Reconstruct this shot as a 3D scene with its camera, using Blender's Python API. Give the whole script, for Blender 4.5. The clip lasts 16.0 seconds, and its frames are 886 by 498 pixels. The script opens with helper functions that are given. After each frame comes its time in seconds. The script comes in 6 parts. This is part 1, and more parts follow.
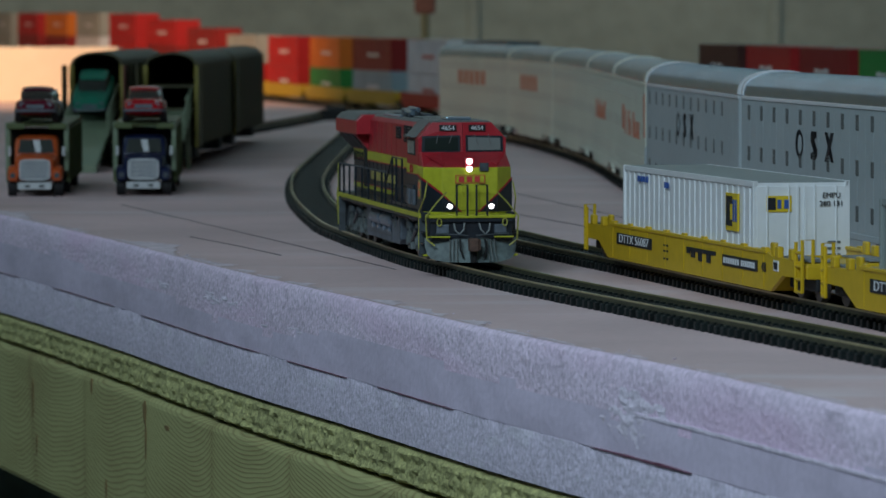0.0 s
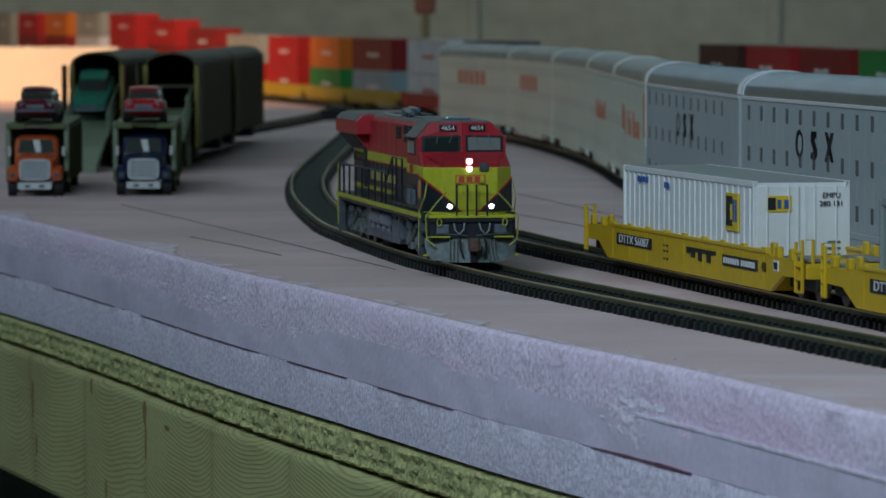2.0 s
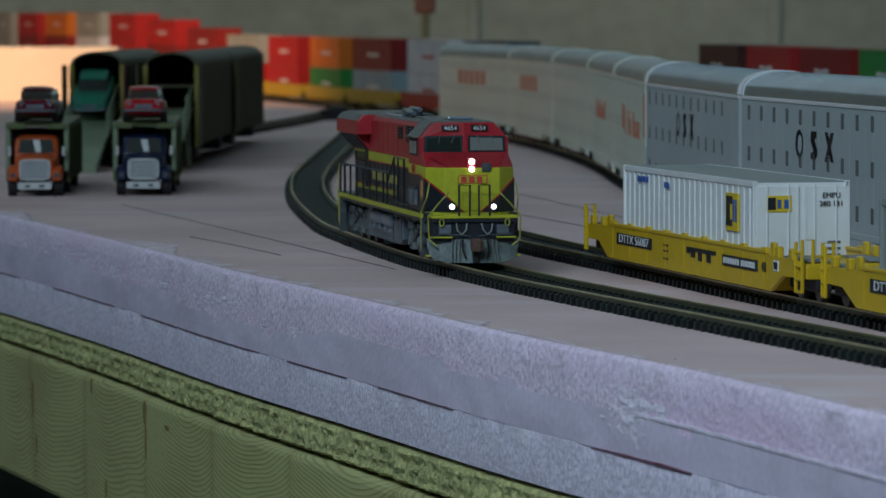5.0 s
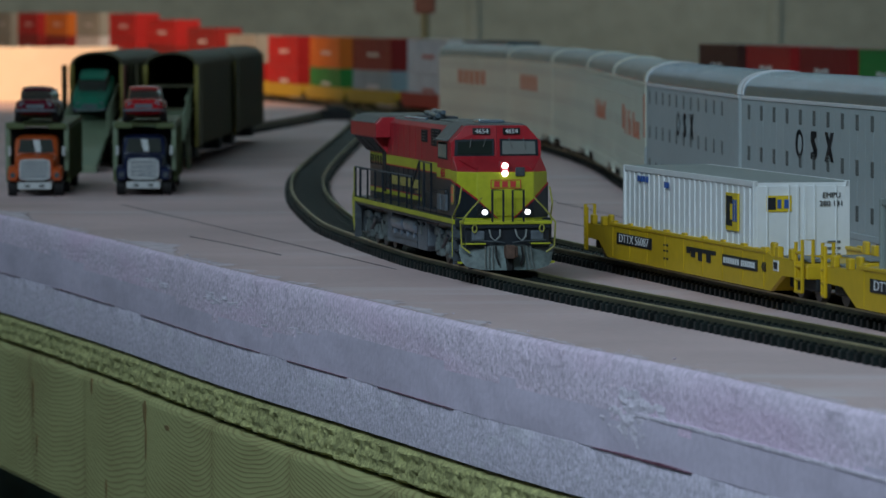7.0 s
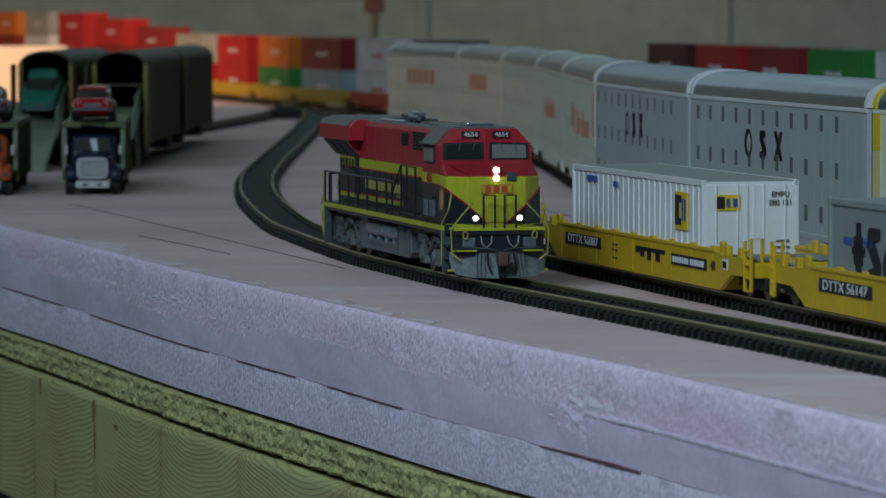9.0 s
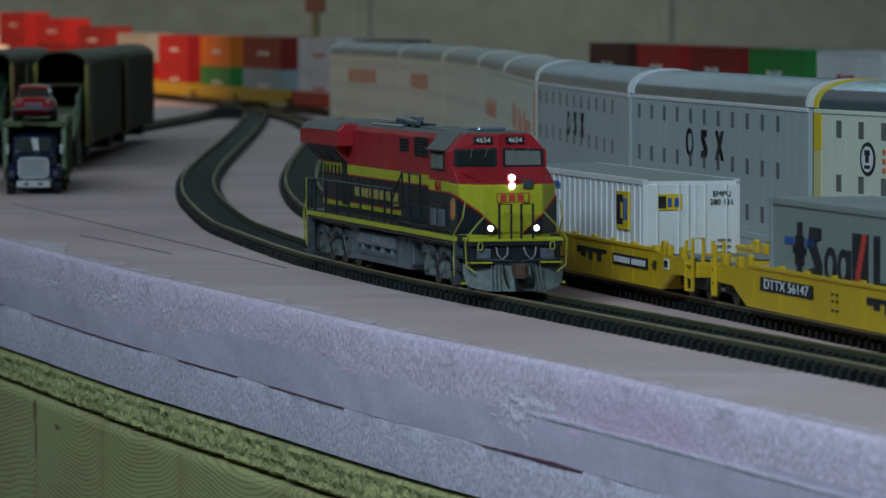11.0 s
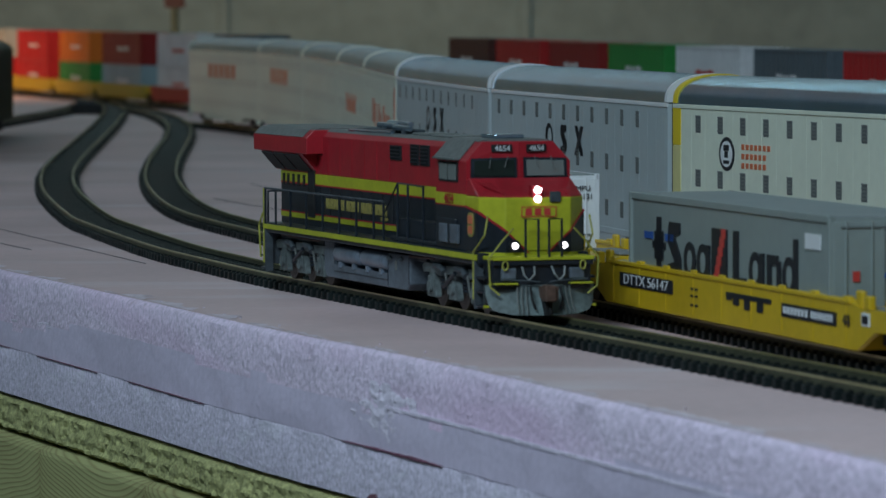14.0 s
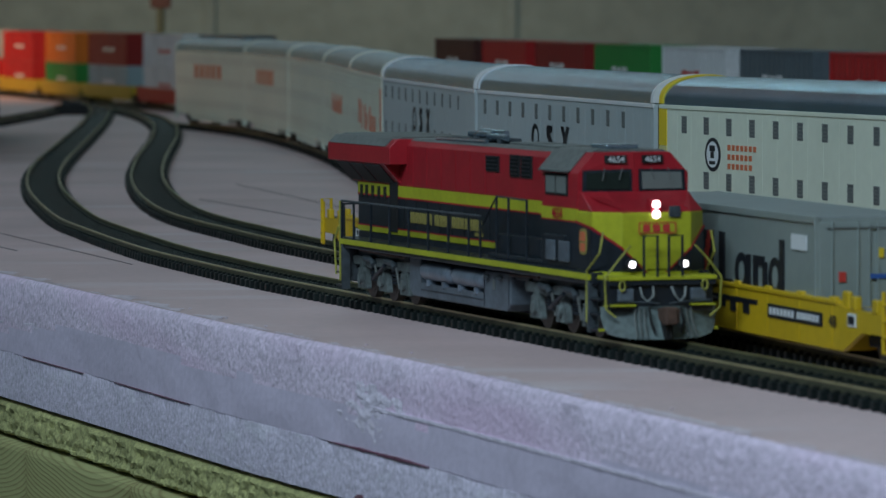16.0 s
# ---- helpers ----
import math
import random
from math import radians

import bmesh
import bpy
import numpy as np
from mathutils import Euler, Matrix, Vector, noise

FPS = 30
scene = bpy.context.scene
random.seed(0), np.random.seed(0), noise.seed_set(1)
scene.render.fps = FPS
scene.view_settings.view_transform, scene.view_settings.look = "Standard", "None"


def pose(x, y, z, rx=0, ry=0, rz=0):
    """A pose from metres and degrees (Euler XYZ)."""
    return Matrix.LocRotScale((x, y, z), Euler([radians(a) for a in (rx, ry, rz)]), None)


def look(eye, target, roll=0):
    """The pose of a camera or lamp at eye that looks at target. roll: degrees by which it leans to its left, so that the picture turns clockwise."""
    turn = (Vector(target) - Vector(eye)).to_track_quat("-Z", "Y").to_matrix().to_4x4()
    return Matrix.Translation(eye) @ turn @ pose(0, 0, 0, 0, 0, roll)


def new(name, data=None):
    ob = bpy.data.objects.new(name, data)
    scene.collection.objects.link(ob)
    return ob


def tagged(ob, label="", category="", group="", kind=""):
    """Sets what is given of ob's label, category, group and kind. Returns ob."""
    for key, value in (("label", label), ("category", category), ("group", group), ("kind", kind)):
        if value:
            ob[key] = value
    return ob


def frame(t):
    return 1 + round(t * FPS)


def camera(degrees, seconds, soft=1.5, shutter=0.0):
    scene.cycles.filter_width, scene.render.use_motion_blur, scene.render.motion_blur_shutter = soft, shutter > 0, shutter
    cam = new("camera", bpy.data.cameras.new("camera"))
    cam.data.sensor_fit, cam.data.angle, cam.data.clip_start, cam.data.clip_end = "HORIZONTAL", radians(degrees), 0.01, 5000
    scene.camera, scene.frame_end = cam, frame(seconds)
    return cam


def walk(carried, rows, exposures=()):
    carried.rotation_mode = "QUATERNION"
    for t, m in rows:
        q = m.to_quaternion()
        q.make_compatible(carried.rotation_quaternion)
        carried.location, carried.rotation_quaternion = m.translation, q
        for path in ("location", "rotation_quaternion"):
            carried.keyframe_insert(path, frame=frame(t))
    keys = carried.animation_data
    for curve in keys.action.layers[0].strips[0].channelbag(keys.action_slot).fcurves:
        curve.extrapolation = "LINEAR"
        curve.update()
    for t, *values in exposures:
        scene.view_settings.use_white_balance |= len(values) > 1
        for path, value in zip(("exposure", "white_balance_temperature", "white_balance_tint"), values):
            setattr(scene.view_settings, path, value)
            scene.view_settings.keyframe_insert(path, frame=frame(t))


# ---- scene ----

# ---- camera: a camcorder on a tripod, panning to the right ----
EYE = (0.0, 0.0, 0.0926)
cam = camera(10.193, 16.0, soft=1.5)
cam.data.dof.use_dof = True
cam.data.dof.focus_distance = 1.64
cam.data.dof.aperture_fstop = 62.0


def aim(pan, tilt, roll):
    p, q = radians(pan), radians(tilt)
    way = Vector((math.sin(p) * math.cos(q), math.cos(p) * math.cos(q), -math.sin(q)))
    return look(EYE, Vector(EYE) + way, roll)


PAN = [(0.0, 0.0, 2.716, -0.09), (7.0, 0.0, 2.718, -0.09), (7.5, 0.027, 2.719, -0.09), (8.0, 0.089, 2.72, -0.09),
       (8.5, 0.448, 2.726, -0.09), (9.0, 0.586, 2.728, -0.09), (9.6, 0.74, 2.73, -0.09), (10.5, 1.09, 2.734, -0.09),
       (11.5, 1.467, 2.737, -0.09), (12.0, 1.768, 2.738, -0.09), (12.5, 2.266, 2.748, -0.10), (13.0, 2.926, 2.855, -0.12),
       (13.5, 2.937, 2.823, -0.11), (14.0, 2.879, 2.793, -0.11), (14.5, 2.828, 2.788, -0.11), (15.0, 2.84, 2.79, -0.11),
       (15.5, 2.868, 2.786, -0.11), (16.0, 3.039, 2.786, -0.12)]
walk(cam, [(t, aim(a, b, c)) for t, a, b, c in PAN])

# ---- light ----
world = bpy.data.worlds.new("world")
world.use_nodes = True
world.node_tree.nodes["Background"].inputs[0].default_value = (0.55, 0.62, 0.6, 1)
world.node_tree.nodes["Background"].inputs[1].default_value = 0.02
scene.world = world


def area_lamp(name, eye, target, size_x, size_y, watts, colour):
    data = bpy.data.lights.new(name, "AREA")
    data.shape, data.size, data.size_y, data.energy, data.color = "RECTANGLE", size_x, size_y, watts, colour
    ob = new(name, data)
    ob.matrix_world = look(eye, target)
    return ob


area_lamp("near_ceiling_tube_lamp", (-0.66, -0.16, 1.26), (-0.35, 1.2, 0.0), 1.1, 0.27, 27.8, (0.645, 0.855, 1.0))
area_lamp("left_ceiling_tube_lamp", (-1.45, 3.0, 1.42), (-0.2, 3.0, 0.0), 0.25, 1.0, 6.5, (0.60, 0.86, 1.0))
# unseen lamp added overhead to put sheen on the autorack roofs
area_lamp("added_far_overhead_lamp", (0.35, 5.2, 1.42), (0.35, 5.2, 0.0), 1.4, 0.3, 5.2, (0.50, 0.90, 0.99))
# another added lamp, out of view, for highlights on roof shoulders
area_lamp("added_far_sheen_lamp", (-0.2, 7.1, 1.15), (0.0, 4.2, 0.0), 2.4, 0.35, 1.3, (0.62, 0.88, 1.0))
bulb = bpy.data.lights.new("warm_clamp_lamp", "SPOT")
bulb.energy, bulb.color, bulb.shadow_soft_size, bulb.spot_size, bulb.spot_blend = 100.0, (1.0, 0.58, 0.32), 0.04, radians(98), 0.85
new("warm_clamp_lamp", bulb).matrix_world = look((-0.95, 4.1, 0.62), (-0.86, 6.1, 0.22))
scene.view_settings.exposure = 0.0


# ---- materials ----
def material(name, colour, rough=0.5, metal=0.0, grain=0.0, grain_size=0.004, patch=0.0, patch_size=0.05, bump=0.0,
             bump_size=0.002, emit=0.0, per_object=0.0, spec=0.5, stretch=(1, 1, 1)):
    """Principled surface whose colour varies at two scales (grain and patches) and that has a fine relief. Sizes in metres."""
    m = bpy.data.materials.new(name)
    m.use_nodes = True
    nt = m.node_tree
    b = nt.nodes["Principled BSDF"]
    b.inputs["Roughness"].default_value, b.inputs["Metallic"].default_value = rough, metal
    b.inputs["Specular IOR Level"].default_value = spec
    base = (*colour, 1)
    b.inputs["Base Color"].default_value = base
    tc = nt.nodes.new("ShaderNodeTexCoord")
    mp = nt.nodes.new("ShaderNodeMapping")
    mp.inputs["Scale"].default_value = stretch
    nt.links.new(tc.outputs["Object"], mp.inputs["Vector"])
    value = None

    def noise_at(size, detail):
        n = nt.nodes.new("ShaderNodeTexNoise")
        n.inputs["Scale"].default_value, n.inputs["Detail"].default_value = 1.0 / size, detail
        nt.links.new(mp.outputs[0], n.inputs["Vector"])
        return n.outputs["Fac"]

    def factor(src, amount):
        r = nt.nodes.new("ShaderNodeMapRange")
        r.inputs["From Min"].default_value, r.inputs["From Max"].default_value = 0.3, 0.7
        r.inputs["To Min"].default_value, r.inputs["To Max"].default_value = 1 - amount, 1 + amount
        nt.links.new(src, r.inputs["Value"])
        return r.outputs[0]

    def times(a, c):
        if a is None:
            return c
        k = nt.nodes.new("ShaderNodeMath")
        k.operation = "MULTIPLY"
        nt.links.new(a, k.inputs[0]), nt.links.new(c, k.inputs[1])
        return k.outputs[0]

    if grain:
        value = times(value, factor(noise_at(grain_size, 4), grain))
    if patch:
        value = times(value, factor(noise_at(patch_size, 3), patch))
    if per_object:
        oi = nt.nodes.new("ShaderNodeObjectInfo")
        r = nt.nodes.new("ShaderNodeMapRange")
        r.inputs["To Min"].default_value, r.inputs["To Max"].default_value = 1 - per_object, 1 + per_object
        nt.links.new(oi.outputs["Random"], r.inputs["Value"])
        value = times(value, r.outputs[0])
    if value is not None:
        vm = nt.nodes.new("ShaderNodeVectorMath")
        vm.operation = "SCALE"
        vm.inputs[0].default_value = colour
        nt.links.new(value, vm.inputs["Scale"])
        nt.links.new(vm.outputs[0], b.inputs["Base Color"])
    if bump:
        bn = nt.nodes.new("ShaderNodeBump")
        bn.inputs["Strength"].default_value, bn.inputs["Distance"].default_value = min(1.0, bump), bump_size * 0.5
        nt.links.new(noise_at(bump_size, 3), bn.inputs["Height"])
        nt.links.new(bn.outputs[0], b.inputs["Normal"])
    if emit:
        b.inputs["Emission Color"].default_value, b.inputs["Emission Strength"].default_value = base, emit
    return m


def wood_material():
    """Pine: fine growth lines along the board that sag between the knots and close up at them."""
    m = material("pine", (0.42, 0.36, 0.17), 0.75)
    nt = m.node_tree
    b = nt.nodes["Principled BSDF"]

    def calc(op, a, c):
        k = nt.nodes.new("ShaderNodeMath")
        k.operation = op
        for i, v in enumerate((a, c)):
            if isinstance(v, (int, float)):
                k.inputs[i].default_value = v
            else:
                nt.links.new(v, k.inputs[i])
        return k.outputs[0]

    def cloud(scale, detail):
        mp = nt.nodes.new("ShaderNodeMapping")
        mp.inputs["Scale"].default_value = scale
        nt.links.new(tc.outputs["Object"], mp.inputs["Vector"])
        n = nt.nodes.new("ShaderNodeTexNoise")
        n.inputs["Scale"].default_value, n.inputs["Detail"].default_value = 1.0, detail
        nt.links.new(mp.outputs[0], n.inputs["Vector"])
        return n.outputs["Fac"]

    tc = nt.nodes.new("ShaderNodeTexCoord")
    xyz = nt.nodes.new("ShaderNodeSeparateXYZ")
    nt.links.new(tc.outputs["Object"], xyz.inputs[0])
    y, z = xyz.outputs[1], xyz.outputs[2]
    bay = calc("ABSOLUTE", calc("SINE", calc("MULTIPLY", calc("ADD", calc("SUBTRACT", y, 1.942), calc("MULTIPLY", calc("SUBTRACT", cloud((3.0, 5.0, 6.0), 1.0), 0.5), 0.05)), math.pi / 0.1285), 0.0), 0.0)
    fade = calc("MULTIPLY", calc("SUBTRACT", z, -0.125), 13.0)
    sag = calc("MULTIPLY", calc("POWER", bay, 0.75), calc("MULTIPLY", fade, 44.0))
    warp = calc("MULTIPLY", cloud((4.0, 6.0, 16.0), 2.0), 85.0)
    phase = calc("ADD", calc("ADD", calc("MULTIPLY", z, 2600.0), sag), warp)
    line = calc("POWER", calc("MULTIPLY", calc("ADD", calc("SINE", phase, 0.0), 1.0), 0.5), 3.0)
    fine = calc("MULTIPLY", calc("SUBTRACT", cloud((60.0, 30.0, 900.0), 2.0), 0.5), 0.5)
    patch = calc("MULTIPLY", calc("SUBTRACT", cloud((9.0, 9.0, 25.0), 3.0), 0.45), 0.9)
    near_knot = calc("MULTIPLY", calc("POWER", calc("SUBTRACT", 1.0, bay), 9.0), 0.30)
    amount = calc("ADD", calc("ADD", calc("MULTIPLY", line, 0.52), fine), calc("ADD", patch, near_knot))
    r = nt.nodes.new("ShaderNodeValToRGB")
    r.color_ramp.elements[0].position, r.color_ramp.elements[0].color = 0.0, (0.455, 0.445, 0.195, 1)
    r.color_ramp.elements[1].position, r.color_ramp.elements[1].color = 1.0, (0.20, 0.135, 0.045, 1)
    nt.links.new(amount, r.inputs[0])
    nt.links.new(r.outputs[0], b.inputs["Base Color"])
    bn = nt.nodes.new("ShaderNodeBump")
    bn.inputs["Strength"].default_value, bn.inputs["Distance"].default_value = 0.3, 0.0006
    nt.links.new(amount, bn.inputs["Height"])
    nt.links.new(bn.outputs[0], b.inputs["Normal"])
    return m


M_FOAM_TOP = material("pink_foam_skin", (0.60, 0.44, 0.445), 0.55, grain=0.05, grain_size=0.004, patch=0.12, patch_size=0.12)
M_FOAM_SMOOTH = material("smooth_foam_band", (0.70, 0.60, 0.755), 0.7, grain=0.05, grain_size=0.003, patch=0.10, patch_size=0.08, bump=0.2, bump_size=0.003)
M_FOAM_CUT = material("cut_pink_foam", (0.78, 0.64, 0.79), 0.85, grain=0.24, grain_size=0.0019, patch=0.05, patch_size=0.06, bump=0.8, bump_size=0.0018)
M_FOAM_LOW = material("cut_blue_foam", (0.72, 0.635, 0.775), 0.85, grain=0.24, grain_size=0.0019, patch=0.05, patch_size=0.06, bump=0.8, bump_size=0.0016)
M_FOAM_CHIP = material("torn_foam", (0.80, 0.70, 0.83), 0.9, grain=0.1, bump=0.8)
M_SCRAPE = material("bruised_foam_skin", (0.72, 0.61, 0.67), 0.85, grain=0.12, grain_size=0.002, patch=0.15, patch_size=0.01)
M_CHIPBOARD = material("chipboard_edge", (0.41, 0.395, 0.17), 0.9, grain=0.38, grain_size=0.0014, patch=0.22, patch_size=0.012, bump=1.0, bump_size=0.0012)
M_PINE = wood_material()
M_PENCIL = material("pencil_line", (0.16, 0.12, 0.13), 0.8)
M_TIE = material("black_plastic_tie", (0.008, 0.012, 0.012), 0.5, per_object=0.4, spec=0.18)
M_RAIL = material("brass_rail", (0.44, 0.39, 0.20), 0.35, 0.65, grain=0.2, grain_size=0.01)
M_RAILBASE = material("tarnished_rail_foot", (0.075, 0.075, 0.045), 0.55, 0.3, grain=0.3, grain_size=0.006)
M_ROADBED = material("dark_roadbed", (0.004, 0.005, 0.005), 0.9, grain=0.3, grain_size=0.003, spec=0.1)
M_CONCRETE = material("grey_concrete", (0.27, 0.395, 0.40), 0.9, grain=0.10, grain_size=0.03, patch=0.16, patch_size=0.45, bump=0.3, bump_size=0.02)
M_CEIL = material("ceiling_board", (0.6, 0.6, 0.58), 0.9, grain=0.05, grain_size=0.05)
M_FLOOR = material("floor_concrete", (0.18, 0.17, 0.16), 0.9, grain=0.15, grain_size=0.05)
M_RED = material("loco_red_paint", (0.37, 0.014, 0.024), 0.42, grain=0.08, grain_size=0.002, patch=0.14, patch_size=0.02)
M_TRUCK = material("truck_casting_grey", (0.105, 0.125, 0.125), 0.65, grain=0.3, grain_size=0.002, patch=0.3, patch_size=0.008)
M_YEL = material("loco_yellow_paint", (0.44, 0.45, 0.025), 0.42, grain=0.08, grain_size=0.002, patch=0.10, patch_size=0.015)
M_WORNYEL = material("worn_yellow_rail", (0.34, 0.33, 0.06), 0.5, grain=0.2, grain_size=0.002, patch=0.25, patch_size=0.006)
M_NAVY = material("loco_black_paint", (0.014, 0.019, 0.027), 0.4, grain=0.2, grain_size=0.002, patch=0.2, patch_size=0.02)
M_GREY = material("loco_underframe_grey", (0.050, 0.062, 0.072), 0.6, grain=0.3, grain_size=0.002, patch=0.2, patch_size=0.01)
M_ROOF = material("loco_roof_grey", (0.13, 0.14, 0.135), 0.55, grain=0.2, grain_size=0.002, patch=0.2, patch_size=0.02)
M_PLOW = material("plow_grey_green", (0.115, 0.150, 0.150), 0.6, grain=0.25, grain_size=0.002, patch=0.3, patch_size=0.008)
M_SILVERHOSE = material("pale_hose", (0.22, 0.24, 0.24), 0.5)
M_DARK = material("dark_opening", (0.008, 0.008, 0.009), 0.7)
M_GLASS = material("dark_window_glass", (0.02, 0.028, 0.024), 0.06, spec=0.8)
# glass with the reflected light painted into its colour
M_SHEENGLASS = material("painted_sheen_glass", (0.20, 0.22, 0.21), 0.08, spec=0.8)
M_LAMP = material("glowing_bulb", (1.0, 0.97, 1.0), 0.3, emit=4.0)
M_WHITE = material("white_paint", (0.72, 0.74, 0.76), 0.4, grain=0.03, grain_size=0.004, patch=0.05, patch_size=0.04)
M_RUST = material("rusty_coupler", (0.10, 0.055, 0.04), 0.7, grain=0.3, grain_size=0.002)
M_STEEL = material("steel_wheel", (0.09, 0.075, 0.065), 0.45, 0.6)
M_WELL = material("well_car_yellow", (0.60, 0.39, 0.012), 0.45, grain=0.05, grain_size=0.003, patch=0.08, patch_size=0.03)
M_WELLTOP = material("grating_grey", (0.20, 0.22, 0.23), 0.6, grain=0.2)
M_INK = material("black_ink", (0.012, 0.014, 0.02), 0.5)
M_SEA = material("sea_container_grey", (0.24, 0.28, 0.27), 0.42, grain=0.04, grain_size=0.004, patch=0.06, patch_size=0.04)
M_SEATOP = material("container_roof_grey", (0.24, 0.27, 0.27), 0.5, grain=0.06, patch=0.06)
M_RACKGREY = material("autorack_grey", (0.42, 0.48, 0.50), 0.42, grain=0.03, patch=0.05, patch_size=0.05)
M_RACKCREAM = material("autorack_cream", (0.68, 0.715, 0.60), 0.45, grain=0.03, patch=0.06, patch_size=0.05)
M_SILVER = material("silver_roof", (0.47, 0.60, 0.73), 0.25, 0.95, grain=0.05, grain_size=0.01, patch=0.08, patch_size=0.05)
M_FAINT = material("faint_vent", (0.50, 0.48, 0.41), 0.6)
M_SLOT = material("vent_slot", (0.12, 0.13, 0.13), 0.7)
M_FIN = material("vent_fin", (0.17, 0.18, 0.175), 0.6)
M_TANK = material("tank_blue_grey", (0.10, 0.12, 0.145), 0.5, grain=0.2, grain_size=0.002, patch=0.25, patch_size=0.012)
# tank colour made lighter, so the reservoirs look lit from above
M_RESERVOIR_LIT = material("lit_reservoir_grey", (0.15, 0.18, 0.225), 0.32, grain=0.12, grain_size=0.002, patch=0.25, patch_size=0.008)
M_CHROME = material("bright_plating", (0.55, 0.57, 0.58), 0.3, 0.1)
M_ORANGE_INK = material("orange_lettering", (0.62, 0.16, 0.07), 0.5)
M_RED_INK = material("red_lettering", (0.55, 0.05, 0.04), 0.5)
M_YEL_INK = material("yellow_sign", (0.70, 0.50, 0.02), 0.45)
M_BLUE_INK = material("blue_lettering", (0.03, 0.10, 0.36), 0.5)
M_GOLD_INK = material("gold_lettering", (0.30, 0.25, 0.07), 0.5)
M_PALEYEL = material("pale_yellow_paint", (0.62, 0.56, 0.26), 0.45, grain=0.04)
M_OLIVE = material("olive_rack_paint", (0.055, 0.050, 0.014), 0.6, grain=0.1, patch=0.15, patch_size=0.05)
M_OLIVEY = material("olive_yellow_edge", (0.26, 0.22, 0.03), 0.55, grain=0.1)
M_DECKGREEN = material("pale_green_plastic", (0.20, 0.26, 0.17), 0.5, grain=0.05)
M_TRUCKGREEN = material("green_trailer_plastic", (0.085, 0.115, 0.035), 0.5, grain=0.05)
M_CREAMWALL = material("cream_board", (0.75, 0.68, 0.55), 0.8, grain=0.03, grain_size=0.02, patch=0.05, patch_size=0.1)


def scuff(m, colour, scale, low, high, amount):
    """Adds pale or dark scuffs, drawn out along one way, to a material's colour."""
    nt = m.node_tree
    b = nt.nodes["Principled BSDF"]
    tc, mp = nt.nodes.new("ShaderNodeTexCoord"), nt.nodes.new("ShaderNodeMapping")
    mp.inputs["Scale"].default_value = scale
    mp.inputs["Rotation"].default_value = (0, 0, radians(75))
    n, r, mx = nt.nodes.new("ShaderNodeTexNoise"), nt.nodes.new("ShaderNodeMapRange"), nt.nodes.new("ShaderNodeMix")
    n.inputs["Scale"].default_value, n.inputs["Detail"].default_value = 1.0, 6.0
    r.inputs["From Min"].default_value, r.inputs["From Max"].default_value, r.inputs["To Max"].default_value = low, high, amount
    mx.data_type = "RGBA"
    nt.links.new(tc.outputs["Object"], mp.inputs["Vector"]), nt.links.new(mp.outputs[0], n.inputs["Vector"])
    nt.links.new(n.outputs["Fac"], r.inputs["Value"]), nt.links.new(r.outputs[0], mx.inputs[0])
    src = b.inputs["Base Color"].links[0].from_socket
    nt.links.new(src, mx.inputs[6])
    mx.inputs[7].default_value = (*colour, 1)
    nt.links.new(mx.outputs[2], b.inputs["Base Color"])


scuff(M_FOAM_TOP, (0.70, 0.62, 0.66), (5, 22, 5), 0.55, 0.68, 0.55)
scuff(M_FOAM_TOP, (0.36, 0.25, 0.22), (5, 7, 5), 0.57, 0.75, 0.45)
scuff(M_FOAM_CUT, (0.82, 0.56, 0.78), (8, 8, 40), 0.50, 0.70, 0.55)
scuff(M_FOAM_LOW, (0.80, 0.76, 0.84), (40, 40, 120), 0.58, 0.66, 0.35)


def plastic(name, colour, rough=0.55):
    return material(name, colour, rough, grain=0.06, grain_size=0.003, patch=0.08, patch_size=0.03, spec=0.25)


# ---- mesh tools ----
def add_box(bm, x0, x1, y0, y1, z0, z1, bevel=0.0):
    v = [bm.verts.new((x, y, z)) for x in (x0, x1) for y in (y0, y1) for z in (z0, z1)]
    f = [bm.faces.new([v[i] for i in q]) for q in ((0, 1, 3, 2), (4, 6, 7, 5), (0, 4, 5, 1), (2, 3, 7, 6), (0, 2, 6, 4), (1, 5, 7, 3))]
    if bevel:
        edges = list({e for q in f for e in q.edges})
        bmesh.ops.bevel(bm, geom=edges, offset=bevel, segments=2, affect="EDGES", profile=0.5)


def boxes(rows, bevel=0.0):
    bm = bmesh.new()
    for r in rows:
        add_box(bm, *r, bevel=bevel)
    return bm


def add_prism(bm, outline, a0, a1, axis="x"):
    """Extrudes an outline along an axis. Outline points are (y, z) for x, (x, z) for y, (x, y) for z."""
    def place(p, a):
        return {"x": (a, p[0], p[1]), "y": (p[0], a, p[1]), "z": (p[0], p[1], a)}[axis]
    lo = [bm.verts.new(place(p, a0)) for p in outline]
    hi = [bm.verts.new(place(p, a1)) for p in outline]
    n = len(outline)
    bm.faces.new(lo[::-1])
    bm.faces.new(hi)
    for i in range(n):
        bm.faces.new((lo[i], lo[(i + 1) % n], hi[(i + 1) % n], hi[i]))


def prism(outline, a0, a1, axis="x", bevel=0.0):
    bm = bmesh.new()
    add_prism(bm, outline, a0, a1, axis)
    if bevel:
        bmesh.ops.bevel(bm, geom=list(bm.edges), offset=bevel, segments=2, affect="EDGES", profile=0.5)
    return bm


